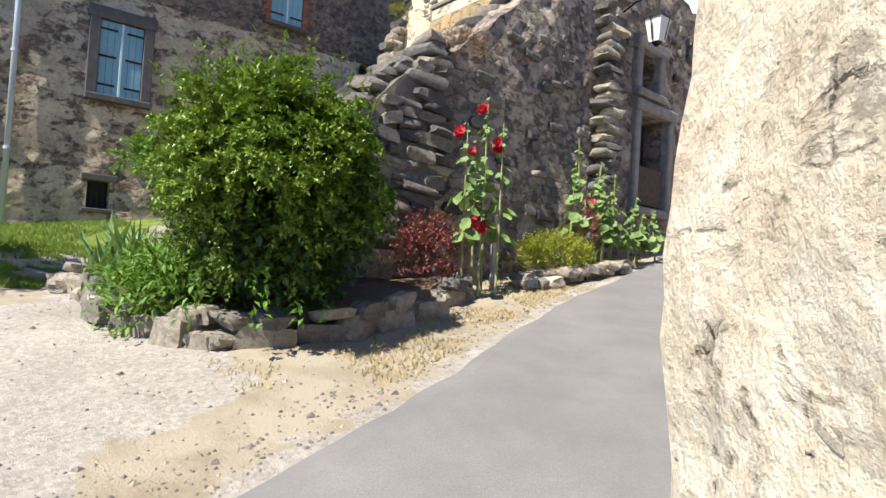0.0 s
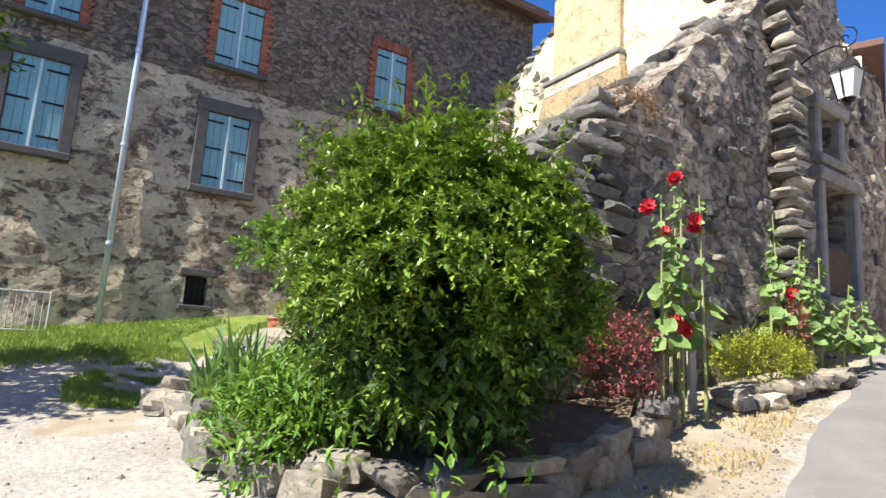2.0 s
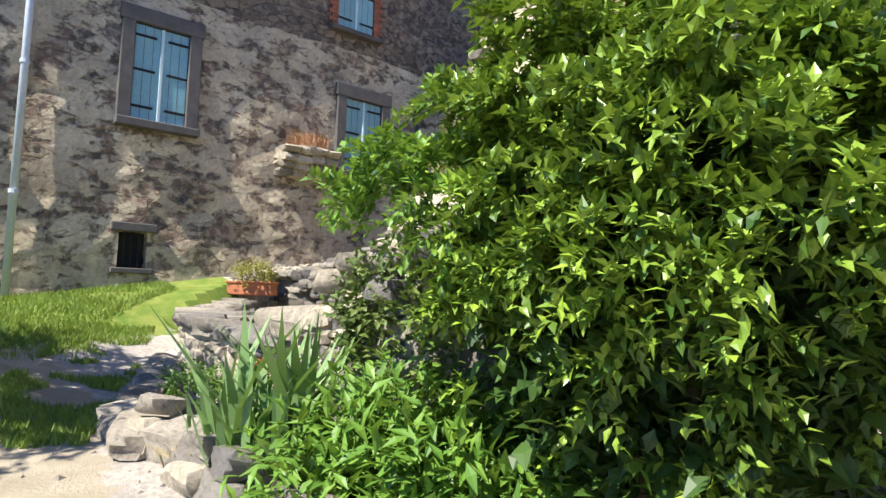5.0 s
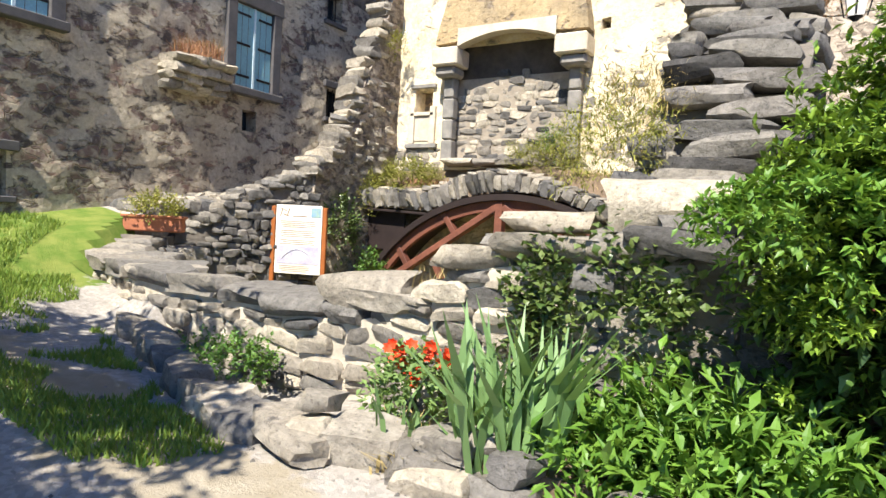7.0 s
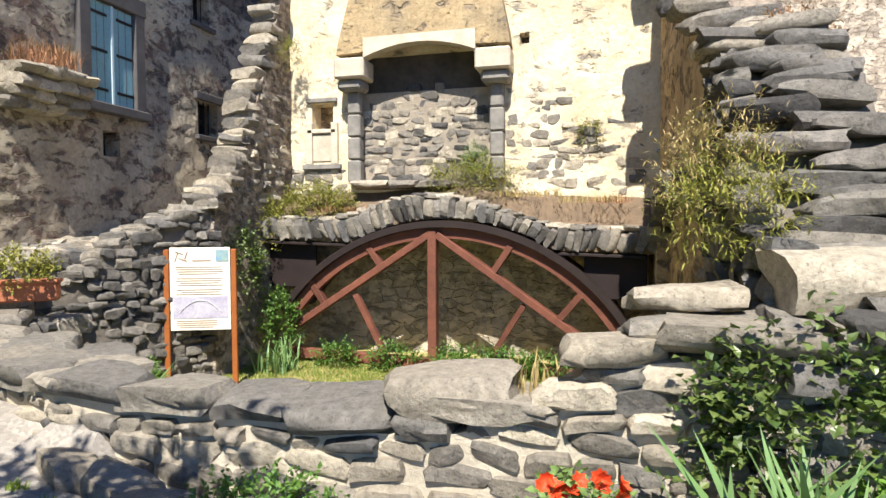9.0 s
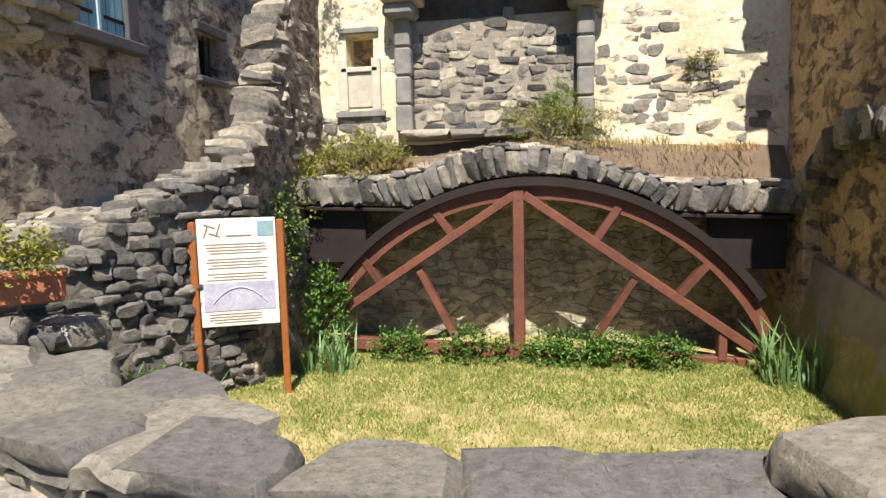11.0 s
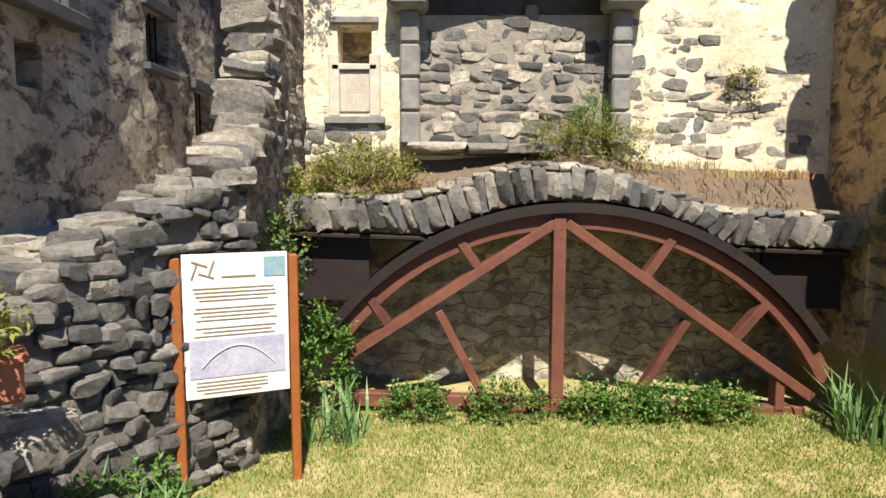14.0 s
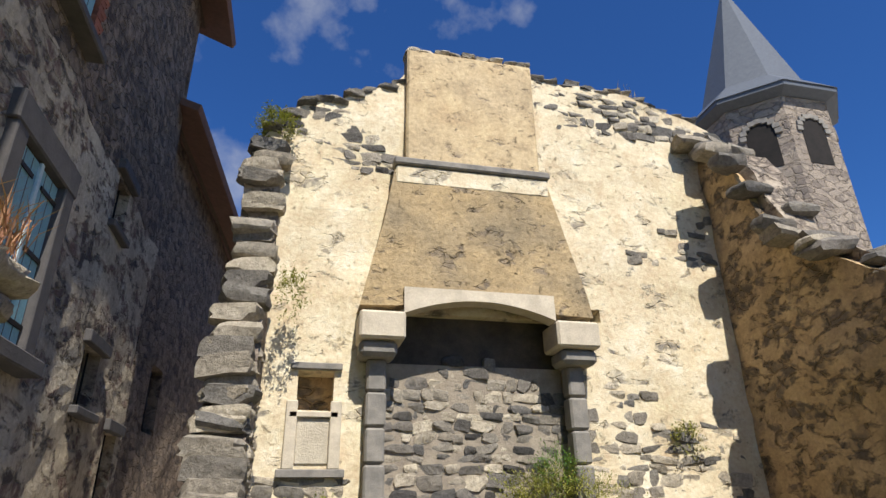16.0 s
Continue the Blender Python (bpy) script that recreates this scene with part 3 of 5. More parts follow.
def house_holes(z0, z1):
    o = []
    for y0, y1, a, b in [w[:4] for w in WINS] + SMALL:
        if a > z0 and b < z1:
            o.append((y0 + 17, y1 + 17, a, b))
    return o


tagged(wall_slab("wall", (HX, -17), (HX, 3.0), 0.3, lambda s: 6.72, 0.6, M_HOUSE, house_holes(0, 6.8), 0.05, 0.28, house), "patchy plastered rubble wall")
tagged(wall_slab("wall", (HX, -17), (HX, 3.0), 6.70, lambda s: 11.45, 0.6, M_HOUSE_UP, house_holes(6.7, 12), 0.045, 0.3, house), "bare brown rubble upper wall")
# one sheet behind the facade, coloured near-black in place of unlit rooms
part("wall", boxbm((HX - 0.7, -7, 5.5), (0.1, 20, 11), bevel=0), M_OPENING_SHADE, house, "near-black sheet standing in for unlit rooms")
part("wall", boxbm((HX - 4, 3.05, 5.8), (8, 0.12, 11.2), bevel=0.01), M_HOUSE_UP, house)
part("wall", boxbm((HX - 4, -17, 5.8), (8, 0.12, 11.2), bevel=0.01), M_HOUSE_UP, house)
part("roof", boxbm((HX - 2.2, -7, 12.35), (6, 21, 0.14), 0, 0, 22), M_TILE, house, "tiled roof slope")
part("eave", boxbm((HX + 0.22, -7, 11.42), (0.6, 20.6, 0.12), 0, 0, 0, 0.02), M_BARK, house, "brown wooden eaves")


def shuttered_window(y0, y1, z0, z1, kind):
    w = part("window", boxbm((HX - 0.12, (y0 + y1) / 2, (z0 + z1) / 2), (0.05, y1 - y0, z1 - z0)), M_GLASS, house)
    cy = (y0 + y1) / 2
    half = (y1 - y0) / 2
    for k in (-1, 1):
        sh = part("shutter", boxbm((HX + 0.0, cy + k * half / 2, (z0 + z1) / 2), (0.045, half - 0.012, z1 - z0 - 0.03), bevel=0.006), M_SHUTTER, w)
        for f in (0.14, 0.52, 0.88):
            bm = boxbm((HX + 0.032, cy + k * half * 0.60, z0 + (z1 - z0) * f), (0.012, half * 0.78, 0.045), bevel=0.003)
            o = part("hinge", bm, M_IRON if f != 0.52 else M_IRON, w, "dark iron strap hinge")
        for q in (0.33, 0.66):
            part("groove", boxbm((HX + 0.0235, cy + k * half * q, (z0 + z1) / 2), (0.003, 0.008, z1 - z0 - 0.05), bevel=0), M_SURROUND, w)
    part("cover_strip", boxbm((HX + 0.035, cy, (z0 + z1) / 2), (0.03, 0.05, z1 - z0 - 0.02), bevel=0.005), M_SHUTTER_TRIM, w, "light vertical strip")
    if kind == "stone":
        for k in (-1, 1):
            part("jamb", boxbm((HX + 0.02, cy + k * (half + 0.11), (z0 + z1) / 2), (0.14, 0.21, z1 - z0 + 0.02), bevel=0.012), M_SURROUND, w, "dark dressed stone jamb")
        part("lintel", boxbm((HX + 0.022, cy, z1 + 0.14), (0.15, 2 * half + 0.5, 0.27), bevel=0.015), M_SURROUND, w, "dark dressed stone lintel")
        part("sill", boxbm((HX + 0.06, cy, z0 - 0.08), (0.26, 2 * half + 0.46, 0.14), bevel=0.015), M_SURROUND, w, "dark stone sill")
    else:
        for k in (-1, 1):
            n = int((z1 - z0) / 0.085)
            for i in range(n):
                b = new("brick", BRICKS)
                b.parent = w
                wd = 0.21 if i % 2 else 0.15
                b.matrix_basis = Matrix.Translation((HX + 0.005, cy + k * (half + wd / 2 + 0.005), z0 + (i + 0.5) * 0.085)) @ Matrix.Diagonal((0.12, wd, 0.076, 1))
        for i in range(int((2 * half + 0.3) / 0.085)):
            b = new("brick", BRICKS)
            b.parent = w
            b.matrix_basis = Matrix.Translation((HX + 0.005, y0 - 0.11 + i * 0.085, z1 + 0.13)) @ Matrix.Diagonal((0.12, 0.076, 0.23, 1))
        part("sill", boxbm((HX + 0.06, cy, z0 - 0.06), (0.24, 2 * half + 0.4, 0.1), bevel=0.015), M_SURROUND, w, "dark stone sill")


for wdef in WINS:
    shuttered_window(*wdef)
for y0, y1, z0, z1 in SMALL:
    w = part("window", boxbm((HX - 0.3, (y0 + y1) / 2, (z0 + z1) / 2), (0.04, y1 - y0, z1 - z0)), M_GLASS, house, "small opening back coloured near-black for shade")
    if z1 - z0 > 0.5:
        for k in range(3):
            bm = bmesh.new()
            yb = y0 + (y1 - y0) * (k + 1) / 4
            tube(bm, [(HX - 0.1, yb, z0), (HX - 0.1, yb, z1)], 0.012, 6)
            part("bar", bm, M_IRON, w)
        part("lintel", boxbm((HX + 0.02, (y0 + y1) / 2, z1 + 0.07), (0.12, y1 - y0 + 0.25, 0.14), bevel=0.012), M_SURROUND, w)
        part("sill", boxbm((HX + 0.02, (y0 + y1) / 2, z0 - 0.05), (0.14, y1 - y0 + 0.2, 0.09), bevel=0.012), M_SURROUND, w)
# the stub of a broken wall jutting from the facade
corbel = thing("masonry_corbel", "broken stone corbel on the house wall, topped with dry grass", "corbel")
for i in range(16):
    z = 3.85 + 0.14 * (i // 4)
    stone(corbel, (HX + 0.12 + 0.05 * (i // 4), -3.05 + 0.28 * (i % 4), z), (0.34 + 0.09 * (i // 4), 0.33, 0.16), 0, M_STONE_PALE, 6)
bm = bmesh.new()
blades(bm, (HX + 0.25, -2.65, 4.38), 420, 0.42, 0.34, 0.012, rng, 1.2)
part("grass_tuft", bm, M_RUSTY, corbel, "dry reddish grass tuft")
bm = bmesh.new()
tube(bm, [(HX + 0.12, -7.3, 1.25), (HX + 0.12, -7.3, 11.2)], 0.055, 12)
pipe = thing("drainpipe", "pale zinc drainpipe fixed down the house wall", "drainpipe")
part("pipe", bm, M_ZINC, pipe, "", True)
for z in (2.9, 4.9, 6.9, 8.9):
    bm = bmesh.new()
    tube(bm, [(HX + 0.12, -7.3, z - 0.03), (HX + 0.12, -7.3, z + 0.03)], 0.07, 12)
    part("collar", bm, M_ZINC, pipe)

# lower neighbour behind the house
barn = thing("neighbour_house", "lower brown rubble house beyond the shuttered one", "house")
tagged(wall_slab("wall", (HX - 0.25, 3.1), (HX + 0.35, 12), 0.5, lambda s: 9.3, 0.5, M_HOUSE_UP, [(1.6, 2.3, 4.2, 5.3)], 0.05, 0.35, barn))
# plate in the window hole with the indoor shade as its colour
part("window", boxbm((HX - 0.3, 5.05, 4.75), (0.04, 0.8, 1.2)), M_OPENING_SHADE, barn)
part("roof", boxbm((HX - 1.4, 7.4, 9.9), (4.4, 9.2, 0.14), -4, 0, 20), M_TILE, barn)
part("eave", boxbm((HX + 0.35, 7.5, 9.3), (0.5, 9.0, 0.1), -4), M_BARK, barn)

# ---- the fireplace wall of the ruin ----
ruin = thing("wall_fireplace", "cream plastered ruin wall with an old fireplace", "ruin wall", kind="structure")
ftop = jag(lerp([(0, 7.7), (0.36, 8.2), (1.9, 8.85), (2.0, 9.2), (3.9, 9.25), (4.1, 9.25), (5.6, 9.2), (7.0, 8.7)]), 0.09, 2.6, 2.0)
tagged(wall_slab("wall", (-3.3, 1.02), (3.75, 0.93), 2.2, ftop, 0.75, M_CREAM,
                 [(1.62, 4.12, 2.9, 5.30), (0.72, 1.14, 4.02, 4.48), (4.52, 4.68, 5.26, 5.44)], 0.035, 0.2, ruin), "cream plaster with bare stone patches")
# dark upper back: soot plus the hood's shade put into the colour
part("fire_back", boxbm((-0.45, 1.22, 4.1), (2.5, 0.14, 3.2), bevel=0.0), M_SOOT_SHADE, ruin, "fireplace back dark with soot and painted hood shade")
part("niche_back", boxbm((-2.37, 1.42, 4.25), (0.6, 0.1, 0.7), bevel=0), M_OCHRE, ruin, "ochre back of a small niche")
part("niche_frame", boxbm((-2.37, 1.0, 4.53), (0.60, 0.12, 0.08)), M_DRESSED, ruin)
part("niche_frame", boxbm((-2.37, 1.0, 3.97), (0.56, 0.12, 0.07)), M_DRESSED_PALE, ruin)
for x in (-2.62, -2.12):
    part("niche_frame", boxbm((x, 1.0, 3.75), (0.13, 0.12, 0.75)), M_DRESSED_PALE, ruin)
part("niche_fill", boxbm((-2.37, 1.03, 3.68), (0.37, 0.10, 0.5)), M_MORTAR, ruin)
part("sill", boxbm((-2.37, 0.99, 3.33), (0.75, 0.14, 0.09)), M_DRESSED, ruin)
# back of the small hole, coloured dark for the shade inside
part("hole_back", boxbm((1.3, 1.3, 5.35), (0.3, 0.1, 0.3), bevel=0), M_SOOT_SHADE, ruin)
# extra bare stones at the foot and on the fireplace back
part("fire_infill", boxbm((-0.45, 1.135, 3.75), (2.48, 0.06, 1.75), bevel=0.0), M_MORTAR_MID, ruin, "pale mortar of the walled-up hearth")
courses(ruin, (-1.62, 1.10), (0.78, 1.10), 3.0, jag(lerp([(0, 4.25), (0.8, 4.68), (1.6, 4.66), (2.4, 4.3)]), 0.08), 0.22, 0.14, 0.11, (M_STONE_DARK, M_STONE_PALE, M_STONE_PALE, M_STONE), 150, 0.02)
courses(ruin, (1.02, 0.98), (3.38, 0.94), 2.75, jag(lerp([(0, 4.55), (0.7, 4.4), (1.2, 4.05), (2.4, 3.85)]), 0.2), 0.24, 0.135, 0.09, (M_STONE_PALE, M_STONE_PALE, M_STONE), 130, 0.06)
courses(ruin, (-3.1, 1.03), (-1.45, 1.01), 7.25, lambda s: ftop(s + 0.2) - 0.12, 0.26, 0.13, 0.1, (M_STONE_PALE, M_STONE, M_STONE_DARK), 60, 0.12)
courses(ruin, (0.75, 0.97), (3.5, 0.94), 8.35, lambda s: ftop(s + 4.05) - 0.1, 0.24, 0.12, 0.1, (M_STONE_PALE, M_STONE, M_STONE_DARK), 55, 0.15)
courses(ruin, (1.0, 0.965), (3.4, 0.935), 6.15, jag(lerp([(0, 6.1), (0.8, 6.3), (2.4, 7.1)]), 0.2), 0.22, 0.11, 0.06, (M_STONE_PALE, M_STONE), 40, 0.5)
courses(ruin, (-3.1, 0.99), (-1.9, 0.99), 2.8, lambda s: 3.3, 0.25, 0.12, 0.12, (M_STONE, M_STONE_PALE), 30, 0.05)

hood = thing("fireplace_hood", "stained plaster chimney hood on carved stone corbels", "fireplace")


def hood_mesh():
    bm = bmesh.new()
    rows = [(5.22, -1.92, 1.10, 0.62), (5.5, -1.86, 1.06, 0.63), (6.4, -1.66, 0.86, 0.70), (7.3, -1.50, 0.68, 0.78)]
    k = 14
    ring = []
    for z, l, r, y in rows:
        row = []
        for i in range(k + 1):
            x = l + (r - l) * i / k
            u = (x + 0.42) / 0.97
            zz = z
            if z == 5.22 and abs(u) < 1:
                zz = 5.20 + 0.20 * (1 - u * u)
            row.append(bm.verts.new(Vector((x, y, zz)) + uneven((x, y, zz), 2, 0.02)))
        ring.append((bm.verts.new((l, 1.02, z)), row, bm.verts.new((r, 1.02, z))))
    for a, b in zip(ring, ring[1:]):
        ra, rb = [a[0], *a[1], a[2]], [b[0], *b[1], b[2]]
        for i in range(len(ra) - 1):
            bm.faces.new((ra[i], ra[i + 1], rb[i + 1], rb[i]))
    # soffit with the arched lintel
    low = ring[0]
    back = [bm.verts.new((v.co.x, 1.02, v.co.z)) for v in low[1]]
    for i in range(k):
        bm.faces.new((low[1][i + 1], low[1][i], back[i], back[i + 1]))
    bmesh.ops.recalc_face_normals(bm, faces=bm.faces)
    return bm


part("breast", hood_mesh(), M_BROWNPL, hood, "brown stained plaster breast")


def lintel_mesh():
    bm = bmesh.new()
    k = 16
    rows = []
    for i in range(k + 1):
        x = -1.40 + 1.95 * i / k
        u = (x + 0.42) / 0.98
        z = 5.12 + 0.20 * (1 - u * u)
        rows.append([bm.verts.new(p) for p in ((x, 0.56, z), (x, 0.57, 5.46), (x, 0.80, 5.46), (x, 0.80, z))])
    for a, b in zip(rows, rows[1:]):
        for j in range(4):
            bm.faces.new((a[j], b[j], b[(j + 1) % 4], a[(j + 1) % 4]))
    bmesh.ops.recalc_face_normals(bm, faces=bm.faces)
    return bm


part("lintel", lintel_mesh(), M_DRESSED_PALE, hood, "pale arched stone lintel")
for x0, x1, s in ((-1.93, -1.38, -1), (0.54, 1.12, 1)):
    part("corbel", boxbm(((x0 + x1) / 2, 0.78, 4.96), (x1 - x0, 0.52, 0.34), bevel=0.03), M_DRESSED_PALE, hood, "pale carved stone corbel")
    part("corbel", boxbm(((x0 + x1) / 2 + s * 0.03, 0.82, 4.70), (x1 - x0 - 0.1, 0.42, 0.2), 0, 0, 0, 0.05), M_DRESSED, hood, "grey carved corbel foot")
    bm = bmesh.new()
    cx = -1.68 if s < 0 else 0.86
    for i in range(4):
        obox(bm, (cx, 0.90, 3.22 + i * 0.40), (0.24 - 0.015 * (i % 2), 0.22, 0.385), rng.uniform(-2, 2), 0, 0, 0.025)
    part("jamb", bm, M_DRESSED, hood, "grey dressed stone jamb")
part("cornice", boxbm((-0.40, 0.83, 7.35), (2.26, 0.24, 0.11), bevel=0.02), M_DRESSED, hood, "thin grey stone cornice")
part("band", boxbm((-0.40, 0.86, 7.15), (2.20, 0.22, 0.28), bevel=0.02), M_CREAM, hood, "cream plaster band")
part("shaft", boxbm((-0.36, 1.0, 8.4), (1.98, 0.34, 2.0), bevel=0.03), M_SHAFT, hood, "cream chimney shaft")
for i in range(9):
    stone(hood, (-1.25 + 0.22 * i, 1.0, 9.42 + rng.uniform(-0.02, 0.05)), (0.24, 0.32, 0.09), 0, M_STONE_PALE, 4)

# jagged capping stones along the top
for i in range(31):
    s = 0.1 + i * 0.22
    if 1.9 < s < 4.0:
        continue
    stone(ruin, (-3.3 + s, 1.25, ftop(s) + 0.02), (0.3, 0.6, 0.13), 0, M_STONE, 8)

# ---- broken left return wall and the stair-like rubble below it ----
stub = thing("wall_left", "jagged broken return wall of the ruin", "ruin wall", kind="structure")
left_top = jag(lerp([(0, 2.7), (0.5, 3.0), (0.95, 3.6), (1.3, 4.5), (1.8, 5.6), (2.2, 7.0), (2.5, 7.7)]), 0.1, 4, 7)
tagged(wall_slab("wall", (-2.95, -1.4), (-3.0, 1.05), 0.0, left_top, 0.42, M_RUIN, (), 0.05, 0.16, stub))
for i in range(26):
    s = 0.05 + 0.095 * i
    z = left_top(s)
    stone(stub, (-3.2 + rng.uniform(-0.06, 0.06), -1.45 + s, z - 0.06), (0.5, 0.32, 0.2), 0, rng.choice((M_STONE_PALE, M_STONE)), 7)
for i in range(70):
    s = rng.uniform(0.4, 2.4)
    z = rng.uniform(2.6, max(2.7, left_top(s) - 0.2))
    stone(stub, (-3.2, -1.5 + s - 0.05, z), (0.46, 0.3, 0.15), 0, rng.choice((M_STONE_PALE, M_STONE_PALE, M_STONE)), 6)
steps = thing("rubble_stair", "dark rubble stair wall below the house", "ruin wall")
stair_top = jag(lerp([(0, 1.45), (0.5, 1.65), (1.0, 2.05), (1.6, 2.3), (2.3, 2.6)]), 0.06, 5, 3)
wall_slab("core", (-4.25, -3.25), (-3.0, -1.38), -0.1, stair_top, 0.7, M_MORTAR_DARK, (), 0.04, 0.2, steps)
courses(steps, (-4.27, -3.3), (-2.98, -1.40), -0.02, stair_top, 0.18, 0.125, 0.16, (M_STONE_DARK, M_STONE_DARK, M_STONE_DARK, M_STONE), 260, 0.04, 0.02, 0.09)
wall_slab("core", (-3.3, -4.3), (-4.25, -3.22), -0.1, jag(lambda q: 1.34, 0.05), 0.5, M_MORTAR_DARK, (), 0.04, 0.2, steps)
for i in range(34):
    s = rng.uniform(0, 2.25)
    u = rng.uniform(0, 0.75)
    stone(steps, (-4.25 + s * 0.555 - u * 0.75, -3.25 + s * 0.83 + u * 0.5, stair_top(s) + 0.02 + 0.04 * u), (0.36, 0.30, 0.14), 25, M_STONE, 7)

for i in range(110):
    x, y = rng.uniform(-4.8, -3.3), rng.uniform(-4.2, -2.0)
    if y < ret_y(x) + 0.35 or (x > -4.25 + (y + 3.25) * 0.67 - 0.1 and y > -3.4):
        continue
    stone(steps, (x, y, max(ground_z(x, y), 1.1) + 0.04), (rng.uniform(0.25, 0.45), 0.32, 0.2), rng.uniform(0, 90), rng.choice((M_STONE, M_STONE_PALE)), 9)

# ---- vault terrace over the timber centering ----
vault = thing("vault_terrace", "stone terrace on a segmental vault with rough voussoirs", "vault")
CX, CZ, CR = 0.14, -1.0, 3.35


def arch_top(x):
    return 2.30 - 0.035 * x + 0.44 * math.cos(min(1, abs(x) / 2.1) * math.pi / 2) ** 2


def arch_low(x):
    return max(1.93 - 0.035 * x, CZ + math.sqrt(max(0, CR * CR - (x - CX) ** 2)))


def vault_mesh():
    bm = bmesh.new()
    rows = []
    for i in range(53):
        x = -3.15 + 6.55 * i / 52
        t, l = arch_top(x) - 0.05, arch_low(x) + 0.02
        prof = [(-0.02, l), (-0.02, t - 0.05), (0.30, t), (0.65, t + 0.12), (1.10, 2.95), (1.10, 2.4), (1.30, 2.4), (1.30, l)]
        rows.append([bm.verts.new(Vector((x, y, z)) + (uneven((x, y, z), 2, 0.03) if 0.2 < y < 1.0 else Vector())) for y, z in prof])
    for a, b in zip(rows, rows[1:]):
        for j in range(8):
            bm.faces.new((a[j], b[j], b[(j + 1) % 8], a[(j + 1) % 8]))
    bm.faces.new(rows[0])
    bm.faces.new(rows[-1])
    bmesh.ops.recalc_face_normals(bm, faces=bm.faces)
    return bm


part("vault_body", vault_mesh(), M_SOIL, vault, "earth-covered vault")
part("cavity_back", boxbm((0, 1.19, 1.15), (6.6, 0.12, 2.6), bevel=0), M_CREAM_ROUGH, vault, "plastered back of the vault")
tagged(wall_slab("cavity_side", (-3.12, -0.1), (-3.1, 1.3), -0.1, lambda s: 2.3, 0.3, M_RUIN, (), 0.02, 0.3, vault))
part("cavity_side", boxbm((3.42, 0.6, 1.0), (0.25, 1.45, 2.4), bevel=0.02), M_OCHRE, vault)
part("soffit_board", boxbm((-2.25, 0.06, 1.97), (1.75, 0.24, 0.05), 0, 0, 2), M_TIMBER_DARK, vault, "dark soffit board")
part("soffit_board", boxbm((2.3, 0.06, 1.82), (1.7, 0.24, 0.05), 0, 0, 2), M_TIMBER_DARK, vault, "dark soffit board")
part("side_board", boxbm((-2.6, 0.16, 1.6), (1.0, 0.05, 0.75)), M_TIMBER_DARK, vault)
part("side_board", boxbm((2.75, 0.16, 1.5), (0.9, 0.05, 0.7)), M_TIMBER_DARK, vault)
s = -3.1
while s < 3.38:
    w = rng.uniform(0.10, 0.19)
    x = s + w / 2
    lo, hi = arch_low(x) + 0.02, arch_top(x)
    h = (hi - lo) * rng.uniform(0.75, 1.0)
    ang = math.degrees(math.atan2(x, CR)) * (1.0 if abs(x) < 1.9 else 0.4)
    st = new("voussoir", rng.choice(STONES[rng.choice((M_STONE, M_STONE, M_STONE, M_STONE_DARK))]))
    st.parent = vault
    st.matrix_basis = pose(x, 0.06 + rng.uniform(-0.03, 0.02), lo + h / 2 + 0.01, rng.uniform(-5, 5), ang, rng.uniform(-6, 6)) @ Matrix.Diagonal((w * 1.08, 0.34, h * 1.05, 1))
    s += w * 0.95
for i in range(34):
    x = -3.1 + 0.19 * i
    stone(vault, (x, 0.24, arch_top(x) + 0.0), (0.26, 0.34, 0.09), 0, rng.choice((M_STONE, M_STONE_PALE)), 6, True, "coping_stone")
for x, w in ((-1.35, 0.7), (-0.75, 0.5), (-0.2, 0.6)):
    stone(vault, (x, 0.82, 2.98), (w, 0.4, 0.13), 0, M_STONE_PALE, 3, True, "hearth_stone")

# ---- timber centering under the vault ----
truss = thing("timber_centering", "red-brown timber arch centering with braces under the vault", "timber frame")
TY = -0.02


def tb(name, a, b, w, d=0.11, y=TY):
    bm = bmesh.new()
    beam(bm, (a[0], y, a[1]), (b[0], y, b[1]), w, d)
    return part(name, bm, M_TIMBER, truss)


tb("king_post", (-0.01, 0.03), (-0.01, 2.19), 0.17, 0.14, TY - 0.02)
tb("rafter", (-0.06, 2.12), (-2.45, 0.56), 0.20)
tb("rafter", (0.06, 2.12), (2.80, 0.20), 0.21)
tb("strut", (-1.32, 1.15), (-0.84, 0.22), 0.12, 0.09)
tb("strut", (1.42, 1.05), (0.86, 0.15), 0.12, 0.09)
tb("strut", (-2.13, 1.38), (-1.86, 0.98), 0.15, 0.10)
tb("strut", (-1.14, 2.0), (-0.86, 1.6), 0.15, 0.10)
tb("strut", (1.22, 1.95), (0.92, 1.5), 0.15, 0.10)
tb("strut", (2.25, 1.22), (1.95, 0.86), 0.15, 0.10)
tb("foot_post", (2.45, 0.05), (2.45, 0.42), 0.16, 0.10)
tb("sill_beam", (-2.5, 0.16), (-0.55, 0.10), 0.13, 0.16)
tb("sill_beam", (-0.55, 0.10), (2.75, 0.0), 0.13, 0.16)


def curved(r0, r1, y0, y1, a0, a1, n=30):
    bm = bmesh.new()
    rows = []
    for i in range(n + 1):
        a = radians(a0 + (a1 - a0) * i / n)
        rows.append([bm.verts.new((CX + r * math.sin(a), y, CZ + r * math.cos(a))) for r, y in ((r0, y0), (r1, y0), (r1, y1), (r0, y1))])
    for p, q in zip(rows, rows[1:]):
        for j in range(4):
            bm.faces.new((p[j], q[j], q[(j + 1) % 4], p[(j + 1) % 4]))
    bm.faces.new(rows[0])
    bm.faces.new(rows[-1])
    bmesh.ops.recalc_face_normals(bm, faces=bm.faces)
    return bm


part("rib", curved(3.06, 3.23, -0.07, 0.05, -56, 64), M_TIMBER, truss, "curved red-brown rib")
